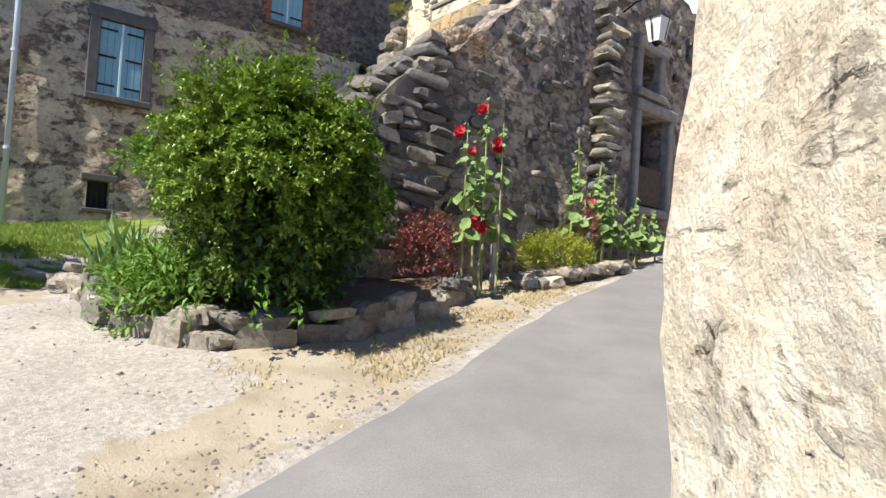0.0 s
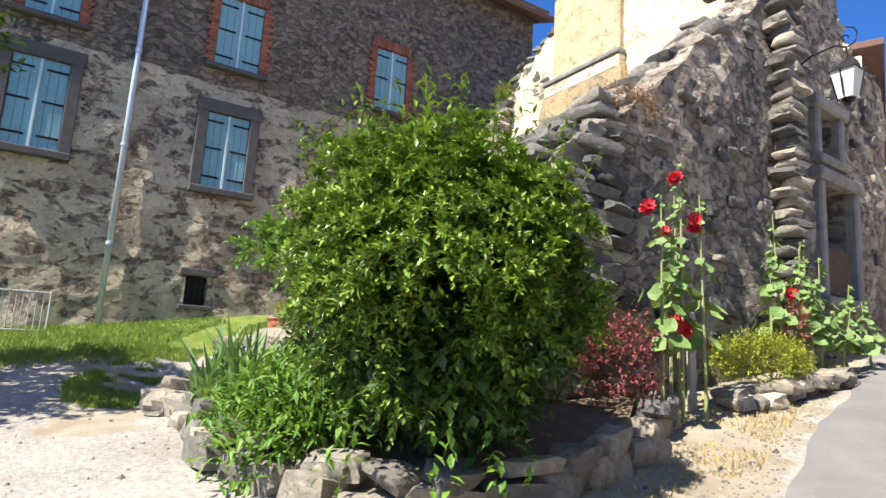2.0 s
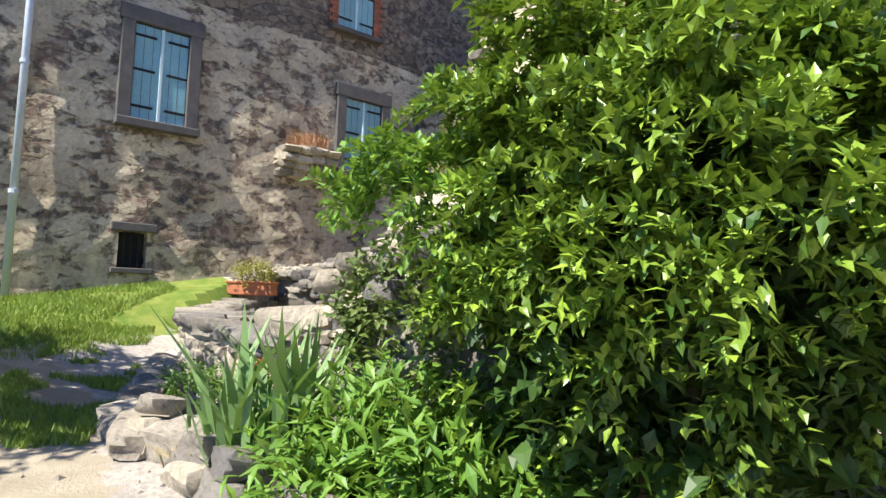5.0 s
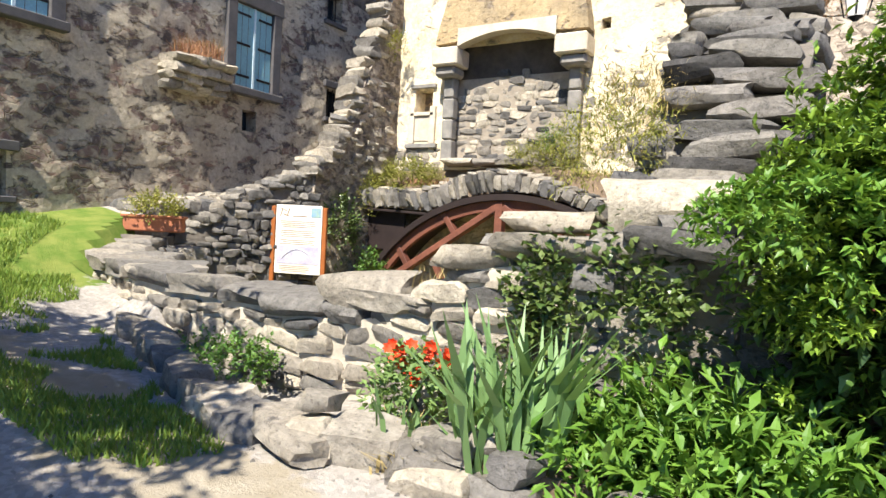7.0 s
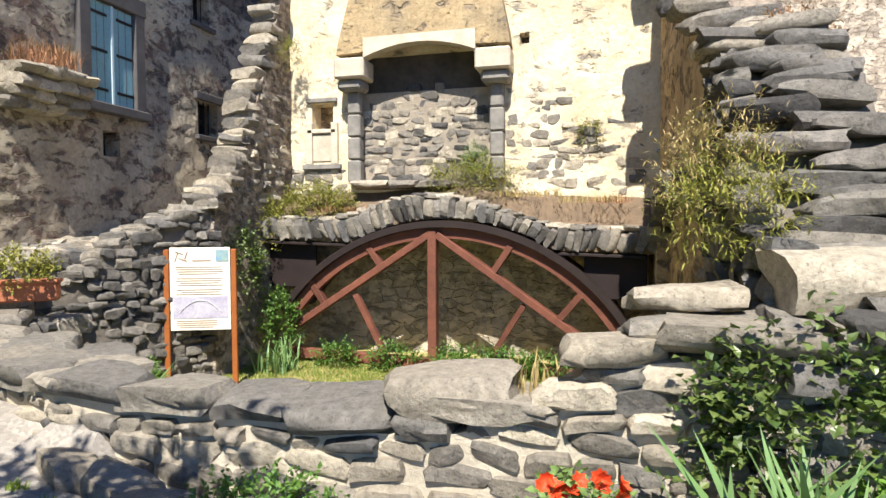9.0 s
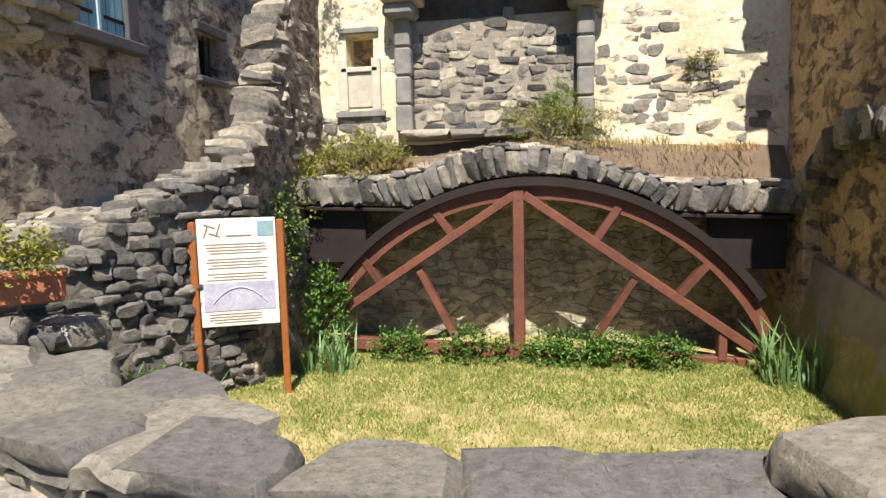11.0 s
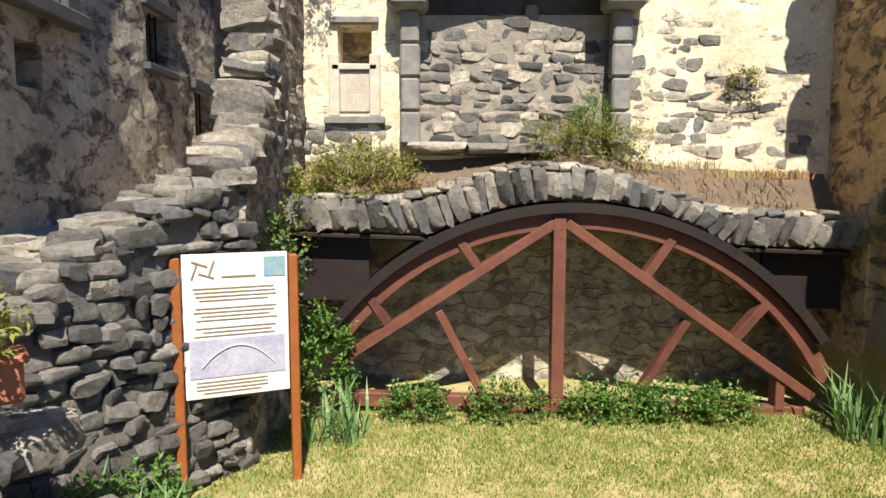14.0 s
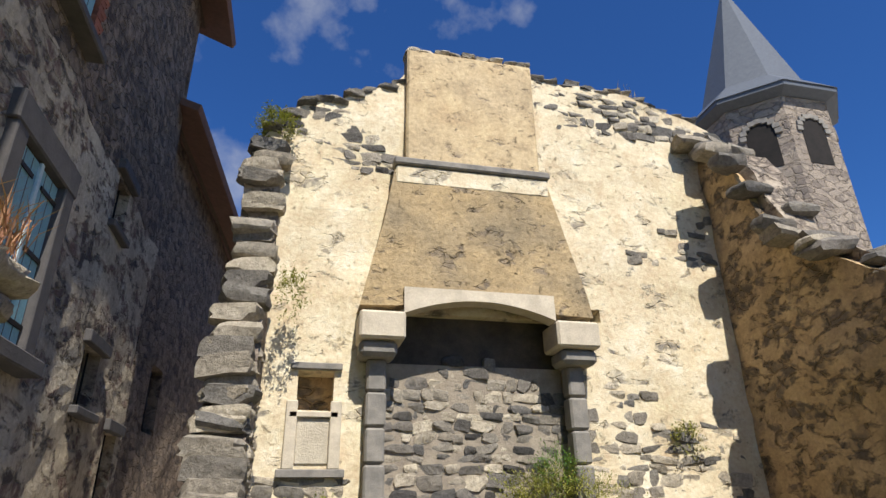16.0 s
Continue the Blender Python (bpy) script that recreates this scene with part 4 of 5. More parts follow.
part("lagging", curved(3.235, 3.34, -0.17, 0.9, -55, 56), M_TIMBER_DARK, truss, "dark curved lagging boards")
bm = bmesh.new()
for x, z in ((0, 2.05), (0, 1.95), (-0.12, 2.0), (0.12, 2.0), (0, 0.2)):
    bmesh.ops.create_uvsphere(bm, u_segments=8, v_segments=5, radius=0.014, matrix=pose(x, TY - 0.095, z))
part("bolt", bm, M_IRON, truss)

# ---- right side wall of the ruin, along the lane ----
rwall = thing("wall_right", "tall ruined side wall of dark rubble beside the lane", "ruin wall", kind="structure")
RA, RB = (4.35, -3.5), (3.85, 4.1)
rtop = jag(lerp([(0, 3.55), (0.4, 3.9), (1.8, 5.1), (3.2, 6.3), (3.7, 7.6), (4.6, 8.6), (5.6, 8.3), (6.2, 6.6), (7.6, 6.4)]), 0.12, 2.5, 5)
RH = [(4.85, 5.45, 4.45, 5.15), (4.9, 5.9, 2.35, 4.05)]
tagged(wall_slab("wall", RA, RB, -0.2, rtop, 0.55, M_RUIN, RH, 0.09, 0.2, rwall), "dark rubble outer face")
tagged(wall_slab("wall", (3.98, -3.35), (3.92, 0.95), -0.2, rtop, 0.5, M_OCHRE, (), 0.06, 0.22, rwall), "ochre plastered inner face")
for s0, s1, z0, z1 in RH:
    f0, f1 = [Vector((*RA, 0)).lerp(Vector((*RB, 0)), k / 7.616) for k in (s0, s1)]
    c = (f0 + f1) / 2
    # back plate painted near-black for the shade within the wall
    part("opening_back", boxbm((c.x - 0.45, c.y, (z0 + z1) / 2), (0.08, s1 - s0 + 0.1, z1 - z0 + 0.1), 3.8), M_OPENING_SHADE, rwall, "opening back coloured near-black for shade")
    for k, f in ((0, f0), (1, f1)):
        part("jamb", boxbm((f.x + 0.03, f.y + (0.09 if k else -0.09), (z0 + z1) / 2), (0.2, 0.18, z1 - z0 + 0.2), 3.8, bevel=0.03), M_DRESSED, rwall)
    part("lintel", boxbm((c.x + 0.05, c.y, z1 + 0.11), (0.26, s1 - s0 + 0.5, 0.2), 3.8, bevel=0.03), M_DRESSED, rwall)
    part("sill", boxbm((c.x + 0.06, c.y, z0 - 0.07), (0.28, s1 - s0 + 0.4, 0.14), 3.8, bevel=0.03), M_DRESSED, rwall)
part("grille", boxbm((4.02, 1.85, 2.75), (0.05, 0.95, 0.7), 3.8), M_BARK, rwall, "brown boards in the opening")
# the toothed quoin column and buttress left in the outer face
for i in range(36):
    z = 1.7 + i * 0.135
    stone(rwall, (4.26 + rng.uniform(-0.02, 0.08), 0.15 + (0.06 if i % 2 else -0.06), z), (0.34, 0.42 if i % 3 else 0.30, 0.125), 4, rng.choice((M_STONE, M_STONE_PALE, M_STONE_DARK)), 6, False, "quoin")
for i in range(90):
    s = rng.uniform(0.1, 7.3)
    z = rng.uniform(1.0, max(1.3, min(6, rtop(s) - 0.2)))
    if any(h[0] - 0.3 < s < h[1] + 0.3 and h[2] - 0.3 < z < h[3] + 0.3 for h in RH):
        continue
    p = Vector((*RA, 0)).lerp(Vector((*RB, 0)), s / 7.616)
    stone(rwall, (p.x - 0.04, p.y, z), (0.2, rng.uniform(0.14, 0.34), rng.uniform(0.09, 0.18)), 4, rng.choice((M_STONE_DARK, M_STONE, M_STONE_DARK)), 8)
for i in range(48):
    s = 0.02 + i * 0.158
    p = Vector((*RA, 0)).lerp(Vector((*RB, 0)), s / 7.616)
    stone(rwall, (p.x - rng.uniform(0.2, 0.9), p.y, rtop(s) - 0.02), (0.55, 0.34, 0.18), 0, rng.choice((M_STONE, M_STONE_DARK, M_STONE_PALE)), 9)
# stacked stones where the wall breaks off and steps down to the yard
tail = thing("broken_wall_end", "stacked flat stones of the broken wall end", "ruin wall")
tail_top = jag(lerp([(0, 1.75), (0.6, 2.0), (1.2, 2.6), (1.8, 3.2), (2.6, 3.85)]), 0.1, 4, 9)
wall_slab("core", (4.4, -5.9), (4.45, -3.4), 0.2, tail_top, 0.9, M_MORTAR_DARK, (), 0.05, 0.22, tail)
courses(tail, (4.46, -5.95), (4.5, -3.4), 0.5, tail_top, 0.36, 0.14, 0.25, (M_STONE_DARK, M_STONE), 130, 0.05, 0.012, 0.06)
courses(tail, (3.48, -3.42), (4.35, -3.5), 0.6, lambda s: 3.95, 0.42, 0.13, 0.35, (M_STONE, M_STONE_DARK, M_STONE_DARK, M_STONE_PALE), 90, 0.0, 0.012, 0.1)
ring = thing("springing_arch", "dark rubble springing of a lost vault on the ochre wall", "arch")
for i in range(15):
    u = i / 14
    y = -0.1 - 2.1 * u
    z = 2.18 + 0.56 * math.sin(min(1, u * 1.7) * math.pi / 2) - 0.12 * max(0, u - 0.6)
    stone(ring, (3.36, y, z), (0.34, 0.2, 0.3), 0, rng.choice((M_STONE_DARK, M_STONE)), 14, False, "voussoir")
    stone(ring, (3.44, y - 0.05, z - 0.17), (0.2, 0.18, 0.16), 0, M_STONE_DARK, 14, False, "voussoir")
courses(tail, (3.45, -3.4), (3.42, -6.0), 0.4, lambda s: tail_top(2.6 - s), 0.36, 0.14, 0.25, (M_STONE, M_STONE_DARK), 130, 0.05, 0.012, 0.05)
for i in range(26):
    s = 2.6 * i / 25
    stone(tail, (3.95 + rng.uniform(-0.25, 0.3), -6.0 + s, tail_top(s) + 0.02), (0.6, 0.3, 0.15), 0, rng.choice((M_STONE, M_STONE_DARK)), 8)

# ---- retaining wall before the lawn ----
rtw = thing("retaining_wall", "low dry-laid grey stone wall with flat coping", "stone wall")
made = 0
for (ax, ay), (bx, by) in zip(RET, RET[1:]):
    L = math.hypot(bx - ax, by - ay)
    top = lambda q, ax=ax, bx=bx, L=L: seg_top(ax + (bx - ax) * q / L) - 0.13
    wall_slab("core", (ax, ay + 0.03), (bx, by + 0.03), -0.15, top, 0.42, M_MORTAR, (), 0.03, 0.2, rtw)
    courses(rtw, (ax, ay), (bx, by), 0.1, top, 0.27, 0.135, 0.17, (M_STONE, M_STONE_PALE, M_STONE_PALE, M_STONE_PALE), 110, 0.03, 0.03, 0.05)
    s = 0.0
    ang = math.degrees(math.atan2(by - ay, bx - ax))
    while s < L - 0.1:
        w = min(rng.uniform(0.34, 0.75), L - s + 0.1)
        f = (s + w / 2) / L
        x, y = ax + (bx - ax) * f, ay + (by - ay) * f
        nx, ny = -(by - ay) / L, (bx - ax) / L
        stone(rtw, (x + nx * 0.20, y + ny * 0.20, seg_top(x) - 0.06), (w * 1.06, rng.uniform(0.50, 0.6), rng.uniform(0.14, 0.2)), ang, rng.choice((M_STONE, M_STONE, M_STONE, M_STONE_PALE)), 4, rng.random() < 0.5, "coping_stone")
        s += w
flag_rows = [(0.50, -3.0, -1.40), (0.76, -2.8, -1.6)]
for off, x, end in flag_rows:
    while x < end:
        w = rng.uniform(0.45, 0.8)
        y = ret_y(x + w / 2) + off
        stone(rtw, (x + w / 2, y, seg_top(x) - 0.09), (w * 1.1, 0.5, 0.2), -36 if x < -1.5 else -10, M_STONE, 3, True, "coping_stone")
        x += w
boulder = thing("boulder", "rounded grey boulder lying on the stone wall", "boulder")
stone(boulder, (1.66, -5.66, 1.26), (0.80, 0.50, 0.30), 4, M_STONE_PALE, 2, False, "rock")
for c, sz in (((3.80, -5.6, 1.98), (0.74, 0.5, 0.31)), ((3.05, -5.62, 1.66), (0.78, 0.46, 0.2)), ((4.1, -5.66, 1.60), (0.56, 0.42, 0.22)), ((3.0, -5.45, 1.84), (0.62, 0.4, 0.15)), ((4.45, -5.5, 2.02), (0.42, 0.44, 0.22))):
    b = thing("block", "squared grey stone block laid on the wall", "stone block")
    stone(b, c, sz, 4, M_STONE if c[2] < 1.7 else M_STONE_PALE, 2, True, "rock")

# low kerb of stones round the flower bed
kerb = thing("bed_kerb", "low kerb of pale stones round a flower bed", "stone kerb")
KERB = [(-1.0, -5.98), (0.0, -6.35), (1.3, -6.8), (2.1, -6.98), (2.8, -6.85), (3.5, -6.85), (4.2, -6.78), (4.9, -6.5), (5.45, -6.15), (5.65, -5.3), (5.45, -4.3), (4.9, -3.3)]
for (ax, ay), (bx, by) in zip(KERB, KERB[1:]):
    L = math.hypot(bx - ax, by - ay)
    ang = math.degrees(math.atan2(by - ay, bx - ax))
    s = 0.0
    while s < L:
        w = rng.uniform(0.26, 0.5)
        x, y = ax + (bx - ax) * (s + w / 2) / L, ay + (by - ay) * (s + w / 2) / L
        g = ground_z(x, y - 0.12) if x < 2.2 else slope(x, y)
        two = ax > 1.9
        stone(kerb, (x + rng.uniform(-0.05, 0.05), y + rng.uniform(-0.06, 0.06), g + 0.05), (w * 1.08, rng.uniform(0.24, 0.36), rng.uniform(0.2, 0.3) if x < 2.2 else rng.uniform(0.16, 0.28)), ang, rng.choice((M_STONE_PALE, M_STONE_PALE, M_STONE)), 9)
        if two and rng.random() < 0.6:
            stone(kerb, (x + 0.05, y + 0.06, g + 0.23), (w * rng.uniform(0.6, 1), 0.26, rng.uniform(0.1, 0.18)), ang, rng.choice((M_STONE_PALE, M_STONE)), 12)
        s += w
bm = bmesh.new()
bed = [(2.9, -6.85), (3.3, -6.8), (4.9, -6.4), (5.45, -6.0), (5.5, -5.0), (5.2, -4.0), (4.6, -3.2), (4.45, -5.0), (4.2, -5.95), (3.2, -5.95)]
top_v = [bm.verts.new((x, y, slope(x, y) + 0.2)) for x, y in bed]
bm.faces.new(top_v)
ex = bmesh.ops.extrude_face_region(bm, geom=bm.faces[:])
bmesh.ops.translate(bm, verts=[v for v in ex["geom"] if isinstance(v, bmesh.types.BMVert)], vec=(0, 0, -0.35))
bmesh.ops.recalc_face_normals(bm, faces=bm.faces)
tagged(part("flower_bed", bm, M_SOIL), "dry brown soil of a raised bed", "flower bed", kind="structure")

# ---- far buildings ----
spire = thing("church_tower", "octagonal stone belfry with a grey slate spire", "tower")
TC = Vector((12.3, 8.4, 0))


def octa(r, z, sq=1.0):
    return [(TC.x + r * math.cos(radians(22.5 + 45 * k)), TC.y + r * math.sin(radians(22.5 + 45 * k)), z) for k in range(8)]


def prism(rows):
    bm = bmesh.new()
    rr = [[bm.verts.new(p) for p in row] for row in rows]
    for a, b in zip(rr, rr[1:]):
        for k in range(8):
            bm.faces.new((a[k], a[(k + 1) % 8], b[(k + 1) % 8], b[k]))
    bm.faces.new(rr[-1])
    bm.faces.new(rr[0][::-1])
    return bm


part("shaft", prism([octa(2.2, 0), octa(2.15, 14.9)]), M_TOWER, spire, "grey stone belfry")
part("cornice", prism([octa(2.2, 14.8), octa(2.55, 14.95), octa(2.55, 15.15)]), M_SLATE, spire)
part("spire", prism([octa(2.6, 15.1), octa(1.7, 16.0), octa(0.03, 21.5)]), M_SLATE, spire, "grey slate spire")
for k in range(8):
    a = radians(45 * k)
    bm = bmesh.new()
    prof = [(-0.42, 12.4), (0.42, 12.4), (0.42, 13.6)] + [(0.42 * math.cos(radians(t)), 13.6 + 0.42 * math.sin(radians(t))) for t in (30, 60, 90, 120, 150)] + [(-0.42, 13.6)]
    q = 2.0
    o = Vector((math.cos(a), math.sin(a), 0))
    tt = Vector((-o.y, o.x, 0))
    bm.faces.new([bm.verts.new(TC + o * (q + 0.012) + tt * x + Vector((0, 0, z))) for x, z in prof])
    ex = bmesh.ops.extrude_face_region(bm, geom=bm.faces[:])
    bmesh.ops.translate(bm, verts=[v for v in ex["geom"] if isinstance(v, bmesh.types.BMVert)], vec=-o * 0.2)
    bmesh.ops.recalc_face_normals(bm, faces=bm.faces)
    # solid plate on the belfry face, coloured as the shaded opening
    w = part("opening", bm, M_OPENING_SHADE, spire, "arched bell opening, its shade painted near-black")
    bm = bmesh.new()
    for i in range(9):
        t = radians(180 * i / 8)
        obox(bm, TC + o * (q + 0.01) + tt * 0.5 * math.cos(t) + Vector((0, 0, 13.6 + 0.5 * math.sin(t))), (0.1, 0.2, 0.17), math.degrees(a), 0, 0, 0.01)
    part("arch_stones", bm, M_DRESSED, w)

far = thing("street_house", "pale rubble house with salmon shutters at the lane's end", "house")
tagged(wall_slab("wall", (-2.6, 12.4), (5.5, 13.4), 2.2, lambda s: 8.3, 0.5, M_FAR, (), 0.04, 0.4, far))
part("roof", boxbm((1.4, 14.6, 8.95), (9, 4.4, 0.16), 7, 22), M_TILE, far)
part("eave", boxbm((1.45, 12.75, 8.33), (8.6, 0.5, 0.12), 7), M_TILE, far)
part("window", boxbm((1.75, 12.86, 6.55), (0.95, 0.1, 1.25), 7), M_SALMON, far, "closed salmon shutters")
part("lintel", boxbm((1.75, 12.85, 7.28), (1.2, 0.14, 0.14), 7), M_BRICK, far)
part("door", boxbm((2.2, 12.92, 4.4), (0.8, 0.1, 1.2), 7), M_SALMON, far, "salmon painted door")
for x in (1.25, 1.6):
    # small windows as boxes, their inner shade painted near-black
    part("window", boxbm((x, 12.80, 7.75), (0.22, 0.1, 0.35), 7), M_OPENING_SHADE, far)
for x in (0.8, 1.5):
    part("chimney", boxbm((x, 13.9, 9.2), (0.34, 0.34, 0.7), 7, bevel=0.03), M_BRICK, far)
white = thing("white_house", "white rendered house behind the ruin", "house")
tagged(wall_slab("wall", (3.35, 4.6), (0.3, 12.2), 1.8, lambda s: 7.4, 0.4, M_WHITEWALL, (), 0.01, 0.8, white))
part("roof", boxbm((0.9, 8.2, 7.6), (2.6, 8.6, 0.14), 22), M_TILE, white)
right = thing("lane_house", "tall stone house on the other side of the lane", "house")
tagged(wall_slab("wall", (3.6, 11.5), (4.0, 6.3), 1.5, lambda s: 8.0, 0.5, M_FAR, (), 0.05, 0.4, right))
tagged(wall_slab("wall", (4.0, 6.3), (9.5, 6.9), 0.9, lambda s: 8.0, 0.5, M_FAR, (), 0.05, 0.4, right))
part("roof_edge", boxbm((6.95, 6.6, 8.06), (5.9, 0.8, 0.12), 6), M_TILE, right, "dark projecting roof edge")
# box on the gable; near-black stands for the shade behind the window
part("window", boxbm((4.52, 6.34, 5.1), (0.16, 0.12, 2.4), 6), M_OPENING_SHADE, right, "tall narrow window with its shade painted in")
low = thing("garden_wall", "low rough stone wall along the lane", "stone wall")
wall_slab("core", (6.4, 3.0), (8.6, -1.6), 0.2, jag(lambda s: 2.3 - 0.14 * s, 0.06), 0.4, M_FAR, (), 0.05, 0.25, low)
near_house = thing("corner_house", "rough pale plastered corner of a stone house", "house")
tagged(wall_slab("wall", (9.5, -6.45), (12.8, -9.3), -1.6, lambda s: 7, 0.6, M_LIGHTWALL, (), 0.06, 0.12, near_house))
tagged(wall_slab("wall", (9.95, -2.6), (9.5, -6.4), -1.0, lambda s: 7, 0.5, M_LIGHTWALL, (), 0.05, 0.3, near_house))
for i in range(200):
    s = rng.uniform(0.02, 2.2)
    z = rng.uniform(-0.5, 3.6)
    p = Vector((9.5, -6.45, 0)).lerp(Vector((12.8, -9.3, 0)), s / 4.36)
    stone(near_house, (p.x + 0.06, p.y + 0.068, z), (rng.uniform(0.03, 0.12), 0.12, rng.uniform(0.02, 0.06)), -40.8, M_STONE_PALE, 9)


# ---- things ----
def lantern():  # on the outer face of the ruin
    t = thing("street_lantern", "old iron street lantern on a scrolled wall bracket", "street lamp")
    c = Vector((4.84, 0.64, 5.10))
    bm = bmesh.new()
    tube(bm, [(4.1, 0.64, 5.57), (4.4, 0.64, 5.7), (4.7, 0.64, 5.73), (4.84, 0.64, 5.65), (4.84, 0.64, 5.47)], 0.016, 6)
    part("bracket", bm, M_IRON, t)
    bm = bmesh.new()
    tube(bm, [(4.84 + (0.03 + 0.011 * k) * math.cos(k * 0.6), 0.64, 5.77 + (0.03 + 0.011 * k) * math.sin(k * 0.6)) for k in range(14)], 0.01, 5)
    part("scroll", bm, M_IRON, t)
    bm = bmesh.new()
    bmesh.ops.create_cone(bm, cap_ends=True, segments=4, radius1=0.13, radius2=0.21, depth=0.38, matrix=pose(c.x, c.y, c.z, 0, 0, 45))
    part("glass", bm, M_LAMPGLASS, t, "milky lantern panes")
    bm = bmesh.new()
    bmesh.ops.create_cone(bm, cap_ends=True, segments=4, radius1=0.24, radius2=0.06, depth=0.16, matrix=pose(c.x, c.y, c.z + 0.27, 0, 0, 45))
    part("cap", bm, M_IRON, t)
    for k in range(4):
        a = radians(90 * k + 90)
        bm = bmesh.new()
        tube(bm, [c + Vector((0.135 * math.cos(a), 0.135 * math.sin(a), -0.19)), c + Vector((0.215 * math.cos(a), 0.215 * math.sin(a), 0.19))], 0.011, 5)
        part("glazing_bar", bm, M_IRON, t)
    bm = bmesh.new()
    bmesh.ops.create_cone(bm, cap_ends=True, segments=8, radius1=0.03, radius2=0.09, depth=0.06, matrix=pose(c.x, c.y, c.z - 0.22))
    part("foot", bm, M_IRON, t)


lantern()


def info_board():
    t = thing("information_board", "printed information panel between two orange-brown posts", "sign")
    a, b = Vector((-3.30, -1.95, 0)), Vector((-2.56, -1.63, 0))
    d = (b - a).normalized()
    ang = math.degrees(math.atan2(d.y, d.x))
    c = (a + b) / 2
    for p in (a - d * 0.05, b + d * 0.05):
        part("post", boxbm((p.x, p.y, 0.95), (0.075, 0.075, 1.98), ang, 0, 0, 0.01), M_POST, t)
    f = Matrix.Translation((c.x, c.y, 1.38)) @ Matrix.Rotation(radians(ang), 4, "Z")

    def plate(name, x, z, w, h, mat, y=-0.030, label=""):
        bm = bmesh.new()
        obox(bm, (x, y, z), (w, 0.003, h))
        bm.transform(f)
        return part(name, bm, mat, t, label)
    bm = bmesh.new()
    obox(bm, (0, -0.01, 0), (0.81, 0.03, 1.17), 0, 0, 0, 0.004)
    bm.transform(f)
    part("panel", bm, M_PANEL, t, "cream printed panel")
    plate("print_photo", 0.0, -0.26, 0.74, 0.31, M_PHOTO, label="violet-grey picture of the centering")
    plate("print_picture", 0.30, 0.47, 0.17, 0.16, M_BLUEPR)
    for i in range(13):
        z = 0.31 - i * 0.032
        if i in (4, 9):
            continue
        plate("text_line", -0.02 + 0.01 * (i % 3), z, 0.62 - 0.09 * (i % 4 == 3), 0.007, M_INK)
    for i in range(4):
        plate("text_line", -0.05, -0.45 - i * 0.03, 0.55 - 0.1 * (i == 3), 0.007, M_INK)
    plate("text_line", 0.02, 0.40, 0.26, 0.012, M_INK)
    for k in range(4):
        a0 = radians(90 * k + 20)
        bm = bmesh.new()
        obox(bm, (-0.25 + 0.07 * math.cos(a0), -0.031, 0.46 + 0.05 * math.sin(a0)), (0.12, 0.003, 0.012), 0, 0, math.degrees(a0) + 90)
        bm.transform(f)
        part("emblem_bar", bm, M_INK, t)
    pts = [(-0.28 + 0.56 * i / 8, -0.33 + 0.17 * (1 - ((i - 4) / 4) ** 2)) for i in range(9)]
    for (x0, z0), (x1, z1) in zip(pts, pts[1:]):
        bm = bmesh.new()
        beam(bm, (x0, -0.033, z0), (x1, -0.033, z1), 0.02, 0.003, 0.0005)
        bm.transform(f)
        part("print_arch", bm, M_WHITE, t)


info_board()


def tufted(c, rad, tufts, seed):
    """A crown of separate leafy branch ends with dark gaps between them."""
    r = random.Random(seed)
    bm = bmesh.new()
    c, off = Vector(c), Vector((seed * 3.1, 0, 0))
    for _ in range(tufts):
        d = rvec(r)
        if d.z < -0.5 and r.random() < 0.7:
            d.z *= -0.5
            d.normalize()
        k = 1 + 0.30 * (noise.noise(d * 1.7 + off) + 0.7 * noise.noise(d * 4 + off))
        base = c + Vector((d.x * rad[0], d.y * rad[1], d.z * rad[2])) * k * r.uniform(0.62, 0.92)
        for _ in range(r.randint(4, 7)):
            g = (d * 0.8 + rvec(r) * 0.75 + Vector((0, 0, 0.45))).normalized()
            n, step = r.randint(5, 8), r.uniform(0.018, 0.025)
            side = g.cross(rvec(r)).normalized()
            for i in range(n):
                q = base + g * step * (i + 2) - Vector((0, 0, 0.0016 * i * i))
                for sgn in (-1, 1):
                    o = side * sgn + g * 0.8 + rvec(r) * 0.35
                    leaf(bm, q, o, Vector((0, 0, 1)) + rvec(r) * 0.5, r.uniform(0.05, 0.082) * (1.05 - 0.4 * i / n), r.uniform(0.022, 0.03))
                side = (side + g.cross(side) * 0.9).normalized()
    return bm


